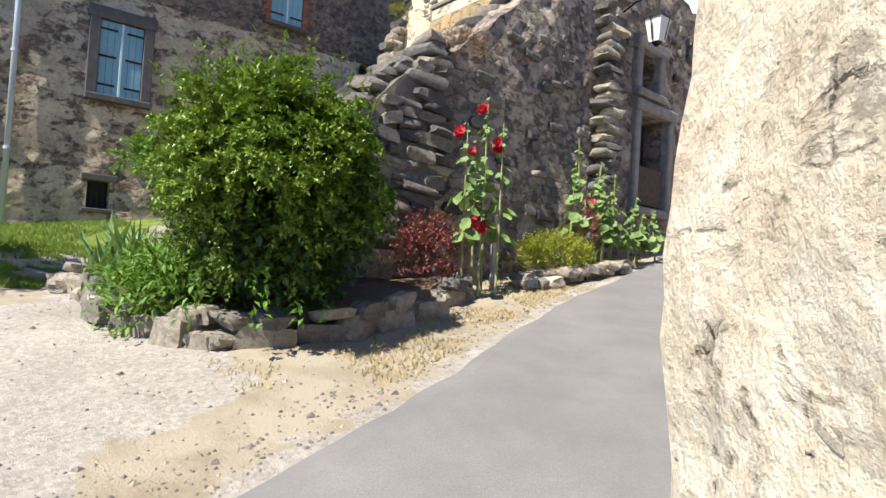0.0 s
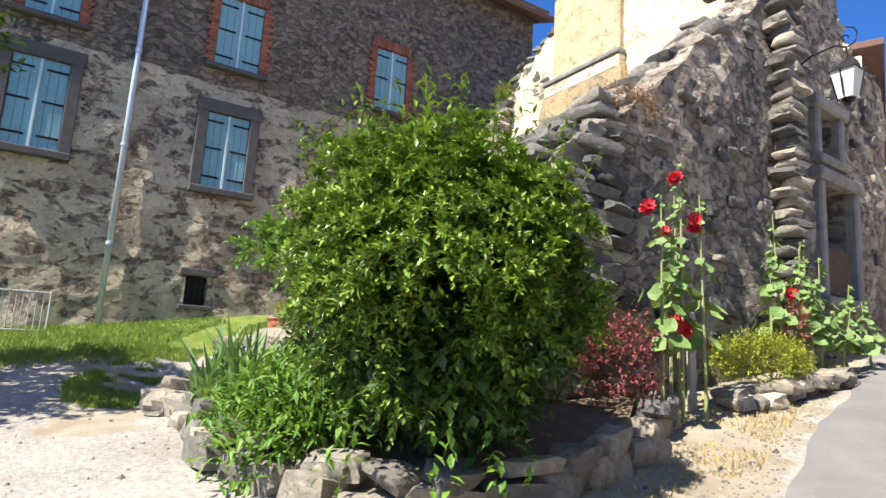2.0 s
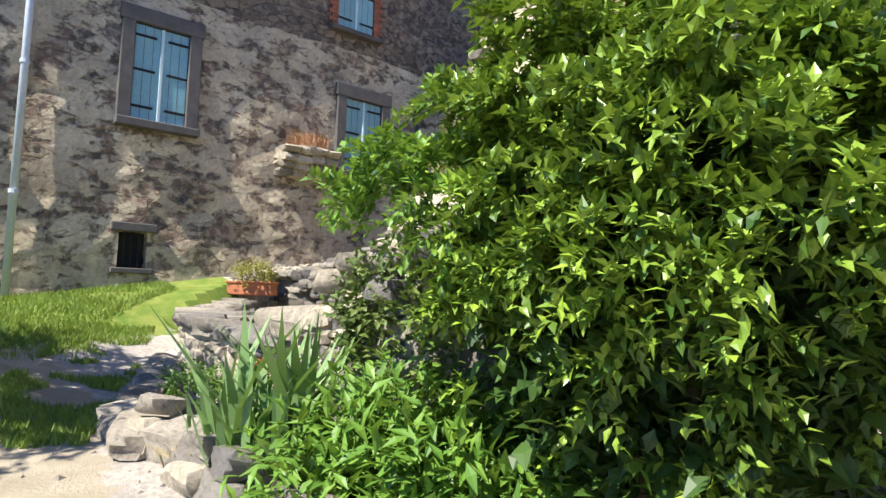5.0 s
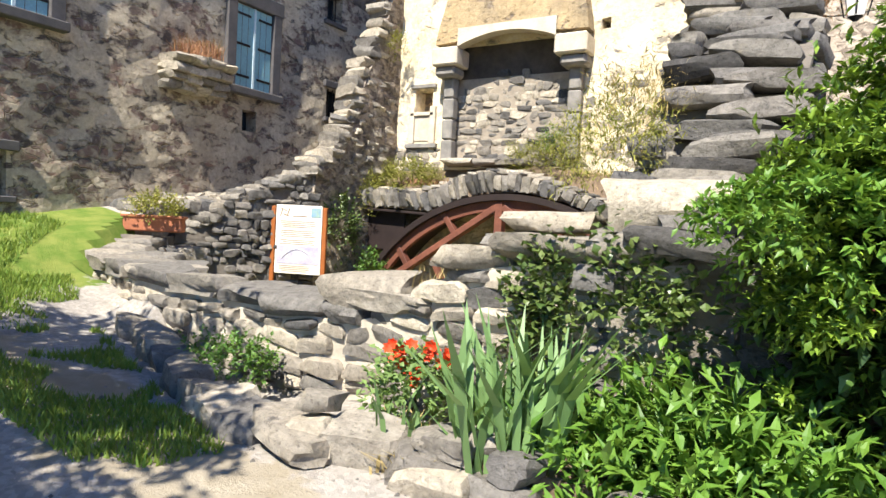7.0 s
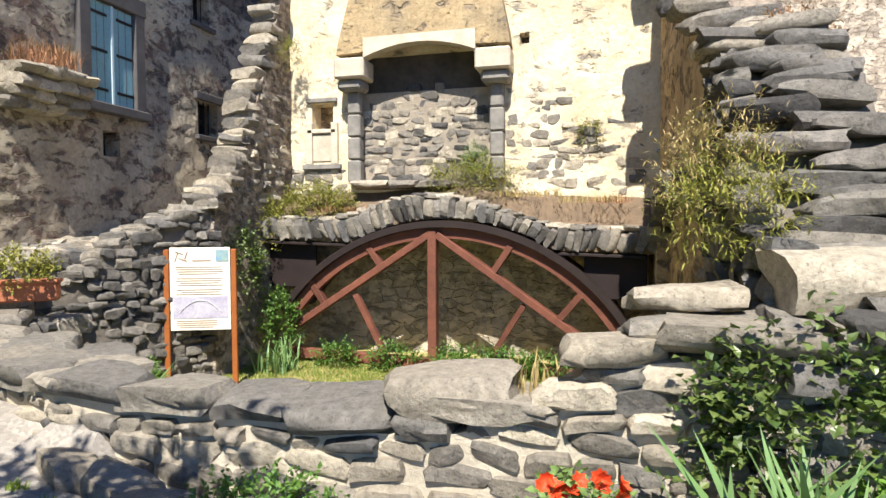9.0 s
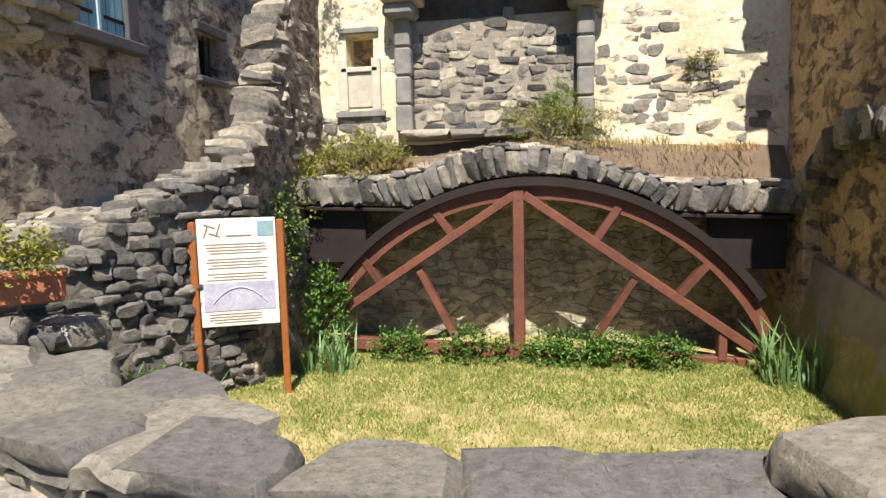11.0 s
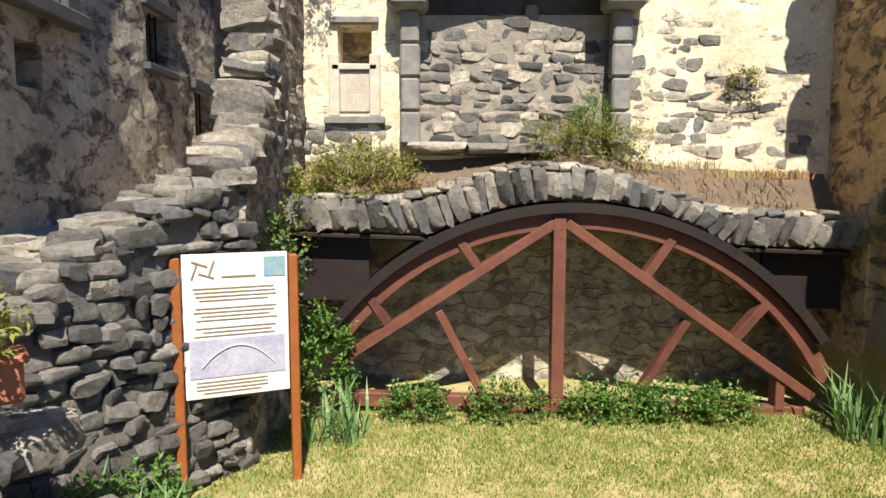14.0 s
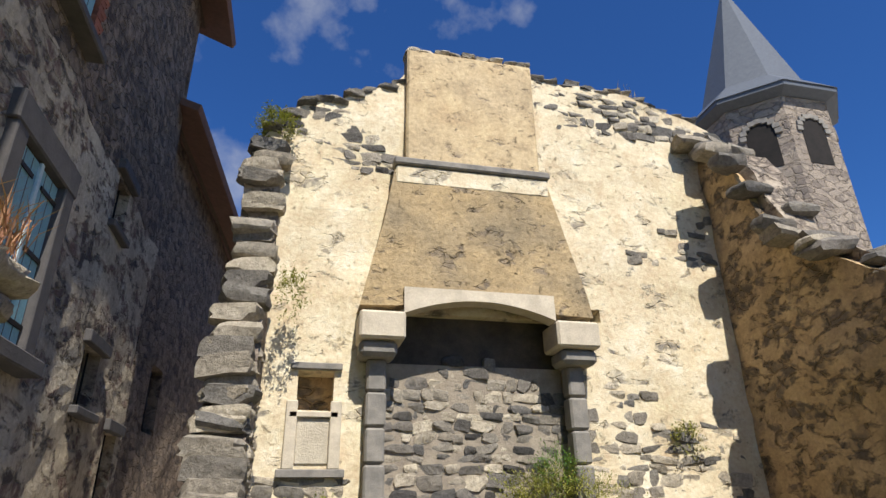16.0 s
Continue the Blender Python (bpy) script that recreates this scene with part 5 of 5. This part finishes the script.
def shrub():
    t = thing("shrub", "large dense green shrub in a stone-edged bed", "shrub")
    bm = tufted((5.2, -5.85, 1.78), (1.0, 1.0, 0.94), 900, 11)
    part("crown", bm, M_LEAF, t)
    # leaf fill in a darker green, standing in for the crown's inner shade
    part("inner_foliage", crown((5.08, -5.68, 1.45), (0.74, 0.76, 0.74), 1900, 6, 0.10, 0.06, 12, 0.2, 0.1, 0.1), M_LEAF_TREE_SHADE, t, "inner leaves coloured dark for the shade in the crown")
    part("side_spray", tufted((4.50, -6.62, 1.85), (0.32, 0.26, 0.16), 24, 15), M_LEAF_LIGHT, t, "light yellow-green side branch")
    r = random.Random(4)
    bm = bmesh.new()
    for i in range(60):
        a = r.uniform(0, 6.28)
        k = r.uniform(0.3, 0.95)
        p = Vector((5.2 + 0.95 * k * math.cos(a), -5.85 + 0.95 * k * math.sin(a), 1.84 + 0.80 * math.sqrt(1 - k * k * 0.9)))
        g = Vector((math.cos(a) * 0.5 * k, math.sin(a) * 0.5 * k, 1)).normalized()
        for j in range(12):
            q = p + g * 0.032 * j
            leaf(bm, q, g * 0.6 + rvec(r), Vector((0, 0, 1)), 0.075, 0.026)
    tagged(part("shoot_growth", bm, M_LEAF, t, "upright leafy shoots"), "upright leafy shoots", kind="stuff")
    bm = bmesh.new()
    for i in range(7):
        a = r.uniform(-1.6, 0.3)
        x, y = 5.2 + 0.6 * math.cos(a), -5.8 + 0.6 * math.sin(a)
        h0 = 0.75
        pts = [(x, y, slope(x, y) + h0), (x + 0.12 * math.cos(a), y + 0.12 * math.sin(a), slope(x, y) + 0.5), (x + 0.2 * math.cos(a), y + 0.2 * math.sin(a), slope(x, y) + 0.25)]
        for j in range(16):
            u = j / 15
            q = Vector(pts[0]).lerp(Vector(pts[2]), u)
            leaf(bm, q, rvec(r) + Vector((0, 0, -0.3)), Vector((0, 0, 1)), 0.09, 0.042)
    part("low_sprays", bm, M_LEAF_LIGHT, t, "hanging light green sprays")
    bm = bmesh.new()
    for i in range(7):
        a = i * 0.9
        tube(bm, [(5.05 + 0.07 * math.cos(a), -5.7 + 0.07 * math.sin(a), 0.4), (5.05 + 0.25 * math.cos(a), -5.75 + 0.25 * math.sin(a), 1.0), (5.05 + 0.7 * math.cos(a), -5.8 + 0.7 * math.sin(a), 1.9)], [0.05, 0.035, 0.012], 7)
    part("trunk", bm, M_BARK, t, "", True)


shrub()


def leaf_mound(name, label, c, rad, twigs, leaves, length, width, mat, seed, category="plant", lump=0.2):
    t = thing(name, label, category)
    part("foliage", crown(c, rad, twigs, leaves, length, width, seed, 0.4, lump, 0.9), mat, t)
    return t


leaf_mound("peony", "bushy light green peony at the kerb", (4.28, -6.4, 0.58), (0.48, 0.36, 0.34), 430, 7, 0.13, 0.042, M_LEAF_LIGHT, 3)
leaf_mound("peony", "bushy light green peony at the kerb", (3.85, -6.33, 0.52), (0.36, 0.32, 0.30), 330, 7, 0.13, 0.042, M_LEAF_LIGHT, 8)
leaf_mound("golden_shrub", "clipped golden yellow dwarf shrub by the lane", (4.78, -1.45, 1.33), (0.40, 0.62, 0.30), 1500, 5, 0.035, 0.02, M_YELLOW, 5, "shrub", 0.08)
leaf_mound("barberry", "dark red barberry bush", (4.85, -3.75, 1.20), (0.28, 0.38, 0.46), 420, 6, 0.05, 0.03, M_PURPLE, 6, "shrub")
leaf_mound("terrace_weeds", "yellow-green weeds on the vault terrace", (-2.2, 0.42, 2.55), (0.75, 0.36, 0.42), 1100, 6, 0.045, 0.024, M_OLIVE, 12, "weeds", 0.4)
leaf_mound("terrace_weeds", "yellow-green weeds on the vault terrace", (-3.0, 0.1, 2.2), (0.36, 0.3, 0.55), 420, 6, 0.045, 0.026, M_OLIVE, 13, "weeds", 0.4)
leaf_mound("hearth_weeds", "dry green weeds growing on the old hearth", (0.42, 0.72, 2.98), (0.75, 0.28, 0.36), 850, 6, 0.05, 0.014, M_OLIVE, 14, "weeds", 0.5)
leaf_mound("hearth_weeds", "dry green weeds growing on the old hearth", (0.50, 0.85, 3.30), (0.22, 0.18, 0.32), 200, 6, 0.05, 0.014, M_NETTLE, 15, "weeds", 0.4)
leaf_mound("wall_weed", "small yellow-green weed rooted in the wall", (2.35, 0.88, 3.72), (0.17, 0.10, 0.22), 110, 6, 0.04, 0.018, M_OLIVE, 16, "weeds")
leaf_mound("wall_weed", "small yellow-green weed rooted in the wall", (-2.72, 0.5, 5.25), (0.12, 0.16, 0.32), 130, 6, 0.04, 0.018, M_OLIVE, 17, "weeds")
leaf_mound("ivy", "dark ivy on the rubble stair", (-2.98, -0.75, 1.55), (0.25, 0.5, 0.62), 330, 6, 0.06, 0.05, M_IVY, 18, "ivy")
leaf_mound("ivy", "ivy trailing over the retaining wall", (3.55, -6.06, 1.22), (0.55, 0.07, 0.48), 330, 5, 0.065, 0.055, M_IVY, 19, "ivy", 0.4)
leaf_mound("dry_bush", "dry straw-coloured bush on the broken wall", (3.3, -4.5, 2.6), (0.32, 0.75, 0.46), 320, 7, 0.07, 0.010, M_DRY, 20, "weeds", 0.4)
leaf_mound("dry_bush", "dry straw-coloured bush on the broken wall", (3.3, -5.2, 2.3), (0.30, 0.40, 0.36), 300, 7, 0.07, 0.011, M_OLIVE, 21, "weeds", 0.4)
leaf_mound("wall_plant", "reddish weed on the wall top", (4.25, -3.0, 3.95), (0.28, 0.35, 0.22), 200, 6, 0.05, 0.016, M_RUSTY, 22, "weeds", 0.4)
leaf_mound("wall_plant", "mossy orange-green growth on the broken wall top", (-3.1, 0.9, 7.75), (0.22, 0.25, 0.22), 240, 6, 0.045, 0.02, M_OLIVE, 23, "weeds", 0.4)
leaf_mound("bed_plant", "low green plants behind the bed kerb", (0.7, -6.2, 0.62), (0.42, 0.20, 0.15), 200, 6, 0.05, 0.03, M_NETTLE, 24, "plant", 0.4)
leaf_mound("bush", "leafy climber on the lane wall", (7.3, 1.6, 2.45), (0.45, 0.8, 0.5), 500, 6, 0.07, 0.035, M_LEAF, 25, "shrub", 0.3)
for i, (x, w) in enumerate(((-0.55, 0.42), (0.35, 0.3), (0.75, 0.42), (1.25, 0.45), (1.75, 0.35), (-1.55, 0.3))):
    leaf_mound("nettles", "green nettles along the timber sill", (x, -0.28, 0.12), (w, 0.18, 0.24), 170, 6, 0.055, 0.034, M_NETTLE, 30 + i, "weeds", 0.35)
leaf_mound("nettles", "green climber beside the timber rib", (-2.55, -0.25, 0.62), (0.26, 0.2, 0.55), 230, 6, 0.06, 0.045, M_NETTLE, 38, "weeds", 0.3)
leaf_mound("nettles", "green nettles at the foot of the rubble stair", (-3.5, -2.6, 0.15), (0.5, 0.4, 0.3), 260, 6, 0.06, 0.04, M_NETTLE, 39, "weeds", 0.3)


def sword_clump(name, label, c, n, spread, height, width, mat, seed, category="plant", lean=0.5):
    t = thing(name, label, category)
    r = random.Random(seed)
    if name == "iris":
        for _ in range(n):
            bm = bmesh.new()
            blades(bm, c, 1, spread, height, width, r, lean)
            part("blade", bm, mat, t)
        return
    bm = bmesh.new()
    blades(bm, c, n, spread, height, width, r, lean)
    tagged(part("blades", bm, mat, t), kind="stuff")


sword_clump("iris", "tall grey-green iris clump in the bed", (3.27, -6.62, 0.44), 120, 0.26, 0.98, 0.062, M_IRIS, 1, lean=0.6)
sword_clump("iris", "small iris clump by the kerb", (2.65, -6.65, 0.45), 26, 0.16, 0.5, 0.035, M_IRIS, 2)
sword_clump("iris", "iris clump beside the timber frame", (3.0, -0.75, 0.0), 100, 0.34, 0.72, 0.035, M_IRIS, 3, lean=0.9)
sword_clump("iris", "iris leaves behind the information board", (-2.35, -0.75, 0.0), 80, 0.35, 0.55, 0.032, M_IRIS, 4, lean=0.9)
sword_clump("iris", "iris leaves at the foot of the stair", (-3.35, -3.0, 0.1), 100, 0.5, 0.5, 0.034, M_IRIS, 5, lean=1.1)
sword_clump("iris", "iris leaves at the foot of the stair", (-2.85, -3.6, 0.05), 110, 0.5, 0.62, 0.036, M_IRIS, 6, lean=1.0)
sword_clump("dry_tuft", "dry brown leaves under the iris", (2.75, -6.7, 0.5), 90, 0.28, 0.22, 0.02, M_DRY, 7, lean=1.5)
sword_clump("dry_tuft", "straw tuft on the terrace", (1.4, 0.65, 2.72), 260, 0.55, 0.13, 0.01, M_DRY, 8, "weeds", 1.2)
sword_clump("dry_tuft", "straw tuft on the terrace", (2.4, 0.6, 2.62), 260, 0.55, 0.13, 0.01, M_DRY, 9, "weeds", 1.2)
sword_clump("dry_tuft", "reddish straw on the terrace", (2.7, 0.55, 2.6), 120, 0.35, 0.14, 0.012, M_RUSTY, 10, "weeds", 1.2)
sword_clump("dry_tuft", "reddish straw on the terrace", (-1.7, 0.45, 2.5), 160, 0.6, 0.12, 0.012, M_RUSTY, 11, "weeds", 1.2)
sword_clump("dry_tuft", "dry grass on the ruin wall top", (2.4, 1.2, 9.2), 60, 0.25, 0.3, 0.012, M_DRY, 12, "weeds")
sword_clump("dry_tuft", "dry grass on the stair stub", (-3.25, 0.0, 3.3), 120, 0.25, 0.35, 0.012, M_DRY, 13, "weeds")
sword_clump("dry_tuft", "dry grass at the wall end", (2.15, -5.55, 1.2), 70, 0.2, 0.3, 0.012, M_DRY, 14, "weeds")


def flower(bm, c, r, rad, n=7):
    c = Vector(c)
    ax = (rvec(r) + Vector((0.4, -1.0, 0.5))).normalized()
    q = ax.to_track_quat("Z", "X")
    for k in range(n):
        a = 6.283 * k / n + r.uniform(-0.2, 0.2)
        leaf(bm, c, q @ Vector((math.cos(a), math.sin(a), 0.45)), ax, rad, rad * 0.95, -0.15)


poppy = thing("geranium", "orange-red geranium blooms in the flower bed", "flower")
bm = bmesh.new()
r = random.Random(2)
for c in ((2.30, -6.25, 0.98), (2.42, -6.3, 1.03), (2.62, -6.2, 0.97), (2.36, -6.3, 0.90), (2.52, -6.3, 0.86), (2.56, -6.2, 1.0)):
    for _ in range(4):
        flower(bm, Vector(c) + rvec(r) * 0.035, r, 0.055)
part("bloom", bm, M_ORANGE, poppy)
part("foliage", crown((2.45, -6.25, 0.70), (0.22, 0.2, 0.22), 130, 6, 0.06, 0.05, 41), M_HOLLY, poppy)


def round_leaf(bm, p, n, rad, r):
    """A broad, lobed, slightly cupped leaf round p, facing n."""
    q = n.to_track_quat("Z", "X")
    c = bm.verts.new(p)
    turn = r.uniform(0, 6.28)
    rim = [bm.verts.new(p + q @ Vector((math.cos(turn + k * 0.698) * rad * (1.0 if k % 2 else 0.8), math.sin(turn + k * 0.698) * rad * (1.0 if k % 2 else 0.8), rad * 0.22))) for k in range(9)]
    for k in range(9):
        bm.faces.new((c, rim[k], rim[(k + 1) % 9]))


def hollyhock(x, y, h, seed, blooms, n=5):
    r = random.Random(seed)
    t = thing("hollyhock", "tall hollyhock with red blooms against the ruin" if blooms else "hollyhock in leaf against the ruin", "flower", "hollyhocks by the lane")
    z0 = slope(x, y)
    lf = bmesh.new()
    for k in range(n):
        bx, by = x + r.uniform(-0.2, 0.2), y + r.uniform(-0.35, 0.35)
        hh = h * r.uniform(0.72, 1.0)
        dx, dy = r.uniform(-0.14, 0.14), r.uniform(-0.14, 0.14)
        st = bmesh.new()
        tube(st, [(bx, by, z0), (bx + dx * 0.5, by + dy * 0.5, z0 + hh * 0.5), (bx + dx, by + dy, z0 + hh)], [0.018, 0.014, 0.006], 6)
        part("stalk", st, M_STALK, t)
        for i in range(30):
            u = r.uniform(0.30, 1.0)
            p = Vector((bx + dx * u, by + dy * u, z0 + hh * u))
            a = r.uniform(0, 6.28)
            s = max(0.022, 0.13 * (1.12 - u) ** 0.8)
            p2 = p + Vector((math.cos(a), math.sin(a), r.uniform(-0.3, 0.2))) * s * r.uniform(0.7, 1.9)
            nrm = Vector((math.cos(a) * 0.7, math.sin(a) * 0.7 - 0.2, r.uniform(0.3, 1.0))).normalized()
            round_leaf(lf, p2, nrm, s * r.uniform(0.7, 1.05), r)
    part("leaves", lf, M_HOLLY, t)
    for u, ox, oy in blooms:
        p = Vector((x + ox, y + oy, z0 + h * u))
        fl = bmesh.new()
        for _ in range(3):
            flower(fl, p + rvec(r) * 0.02, r, 0.085)
        part("bloom", fl, M_RED, t, "deep red bloom")


hollyhock(5.0, -3.15, 2.42, 1, [(0.93, 0.02, -0.05), (0.78, 0.05, 0.22), (0.74, 0.0, 0.25), (0.80, -0.1, -0.3), (0.36, 0.1, -0.15), (0.7, -0.05, -0.1), (0.34, 0.1, 0.0)])
hollyhock(4.62, -0.75, 2.1, 2, [(0.5, 0.05, 0.1)], 5)
hollyhock(4.75, -0.1, 1.5, 3, [], 4)
hollyhock(4.75, 1.0, 0.9, 4, [], 3)
t = thing("astilbe", "pink feathery plumes beside the hollyhocks", "flower")
part("plumes", crown((4.75, -0.75, 1.75), (0.10, 0.16, 0.28), 160, 6, 0.04, 0.012, 51), M_PINK, t)
t = thing("wooden_stake", "grey weathered wooden stake by the verge", "stake")
part("stake_board", boxbm((4.78, -2.64, 1.25), (0.05, 0.12, 1.05), 10, 2, 0, 0.01), M_STAKE, t)
edge = thing("verge_stones", "rough stones under the golden shrub", "stones")
for i in range(24):
    y = -2.3 + 0.09 * i + rng.uniform(-0.05, 0.05)
    stone(edge, (5.0 + rng.uniform(-0.12, 0.12), y, slope(5, y) + 0.06 + 0.08 * (i % 2)), (0.3, 0.26, 0.13), 0, M_STONE_PALE, 9)

pot = thing("planter", "long terracotta planter with green plants on the wall", "planter")
bm = bmesh.new()
obox(bm, (-3.62, -4.0, 1.56), (0.80, 0.24, 0.22), 40, 0, 0, 0.02)
obox(bm, (-3.62, -4.0, 1.665), (0.85, 0.28, 0.04), 40, 0, 0, 0.01)
part("trough", bm, M_TERRA, pot)
part("foliage", crown((-3.62, -4.0, 1.78), (0.36, 0.30, 0.17), 240, 6, 0.055, 0.03, 61), M_OLIVE, pot)
pot = thing("flower_pot", "terracotta pot with a shrub at the lane wall", "planter")
bm = bmesh.new()
bmesh.ops.create_cone(bm, cap_ends=True, segments=18, radius1=0.15, radius2=0.22, depth=0.36, matrix=pose(7.45, -0.3, slope(7.45, -0.3) + 0.22))
part("trough", bm, M_TERRA, pot)
part("foliage", crown((7.45, -0.3, slope(7.45, -0.3) + 0.75), (0.22, 0.22, 0.38), 260, 6, 0.06, 0.03, 62), M_LEAF, pot)
bm = bmesh.new()
obox(bm, (7.65, -1.1, slope(7.6, -1.1) + 0.07), (1.0, 0.6, 0.16), 20, 6, 6, 0.03)
tagged(part("doorstep", bm, M_DRESSED_PALE), "pale stone doorstep at the lane side", "step")

rail = thing("metal_railing", "pale grey metal railing before the house", "railing")
for i in range(9):
    bm = bmesh.new()
    y = -8.9 + 0.1 * i
    tube(bm, [(-4.25, y, 1.0), (-4.25, y, 1.85)], 0.011 if i % 8 else 0.022, 6)
    part("baluster", bm, M_RAIL, rail)
for z in (1.82, 1.15):
    bm = bmesh.new()
    tube(bm, [(-4.25, -8.92, z), (-4.25, -8.08, z)], 0.018, 6)
    part("rail", bm, M_RAIL, rail)

tree = thing("tree", "leafy tree shading the gravel yard", "tree")
bm = bmesh.new()
tube(bm, [(0.2, -11.4, 0.1), (0.25, -11.35, 1.6), (0.3, -11.2, 3.2), (0.5, -11.1, 4.8)], [0.16, 0.13, 0.1, 0.04], 9)
for a in range(7):
    tube(bm, [(0.3, -11.2, 2.6 + 0.2 * a), (0.3 + 0.7 * math.cos(a * 2.1), -11.2 + 0.7 * math.sin(a * 2.1), 3.5 + 0.2 * a), (0.3 + 1.4 * math.cos(a * 2.1), -11.2 + 1.4 * math.sin(a * 2.1), 4.3 + 0.2 * a)], [0.06, 0.04, 0.015], 6)
part("trunk", bm, M_BARK, tree, "", True)
part("crown", crown((0.3, -10.9, 4.4), (1.9, 1.8, 1.5), 1700, 8, 0.14, 0.07, 71, 0.3, 0.35, 0.3), M_LEAF_TREE_SHADE, tree)

bm = bmesh.new()
tube(bm, [(3.7 + 0.25 * i, 3.8 + 0.35 * i, 6.1 - 0.22 * math.sin(math.pi * i / 10) + 0.12 * i) for i in range(11)], 0.012, 5)
tagged(part("cable", bm, M_IRON), "black overhead cable across the lane", "cable")


# ---- grass ----
def grass(name, label, n, region, mat, h, seed, keep):
    r = random.Random(seed)
    bm = bmesh.new()
    verts, faces = [], []
    while len(faces) < n:
        x, y = r.uniform(region[0], region[1]), r.uniform(region[2], region[3])
        if not keep(x, y, r):
            continue
        z = ground_z(x, y) - 0.005
        a, b = r.uniform(0, 6.28), r.uniform(0, 6.28)
        hh = h * r.uniform(0.4, 1.2)
        w = 0.006 + 0.004 * r.random()
        k = len(verts)
        lean = hh * r.uniform(0.1, 0.8)
        verts += [(x - w * math.cos(a), y - w * math.sin(a), z), (x + w * math.cos(a), y + w * math.sin(a), z), (x + lean * math.cos(b), y + lean * math.sin(b), z + hh)]
        faces.append((k, k + 1, k + 2))
    bm.free()
    me = bpy.data.meshes.new(name)
    me.from_pydata(verts, [], faces)
    me.materials.append(mat)
    tagged(new(name, me), label, "grass", kind="stuff")


def patchy(x, y, t=0.0):
    return noise.noise(Vector((x * 1.1, y * 1.1, 3))) + 0.5 * noise.noise(Vector((x * 3, y * 3, 5))) > t


grass("lawn_grass", "short green lawn grass before the vault", 26000, (-3.2, 3.3, -5.4, 0), M_GRASSB, 0.055, 1, lambda x, y, r: in_pit(x, y) and (patchy(x, y, 0.15) or r.random() < 0.08 or y > -1.2 - r.random()))
grass("parched_grass", "parched straw-coloured lawn grass", 50000, (-3.2, 3.3, -5.4, 0), M_GRASSD, 0.045, 2, lambda x, y, r: in_pit(x, y))
grass("yard_grass", "green grass before the house wall", 50000, (-4.8, 1.8, -12, -4.2), M_GRASSB, 0.085, 3, lambda x, y, r: y < ret_y(x) - 0.9 and not in_pit(x, y) and x + 2.2 + 0.45 * (y + 8) < 0.9 + 0.8 * r.random() ** 2 and (patchy(x, y, -0.35) or r.random() < 0.2))
grass("verge_grass", "dry grass along the lane verge", 5000, (3.8, 7.4, -6.5, 2.5), M_DRY, 0.045, 4, lambda x, y, r: 0.1 < road_left(y) - x < 1.5 * r.random() + 0.3 and patchy(x, y, -0.1))
grass("kerb_grass", "sparse grass along the bed kerb", 9000, (-2.5, 2.4, -7.8, -5.6), M_GRASSB, 0.07, 5, lambda x, y, r: -1.1 < y - (-6.35 - 0.33 * (x + 0.4)) < -0.1 and patchy(x, y, 0.0))


# loose stones on gravel and verge
def pebbles():
    r = random.Random(9)
    verts, faces = [], []
    for _ in range(5200):
        y = r.uniform(-10.5, 2)
        if r.random() < 0.45:
            x = road_left(y) - abs(r.gauss(0, 0.35)) + 0.05
        else:
            x = r.uniform(0.5, 8.3)
        if x > road_left(y) + 0.1 or in_pit(x, y) or (y > -6.6 and x < 4.6):
            continue
        s = r.uniform(0.006, 0.02) * (2.0 if r.random() < 0.05 else 1)
        z = ground_z(x, y)
        k = len(verts)
        a = r.uniform(0, 1.5)
        for i in range(4):
            q = a + i * 1.571
            verts.append((x + s * math.cos(q) * r.uniform(0.8, 1.4), y + s * math.sin(q) * r.uniform(0.8, 1.4), z - 0.003))
        verts.append((x + s * 0.2, y, z + s * r.uniform(0.5, 0.9)))
        faces += [(k + i, k + (i + 1) % 4, k + 4) for i in range(4)]
    me = bpy.data.meshes.new("gravel_stones")
    me.from_pydata(verts, [], faces)
    me.materials.append(M_STONE_SET)
    tagged(new("gravel_stones", me), "loose gravel stones on the yard and verge", "gravel", kind="stuff")


pebbles()
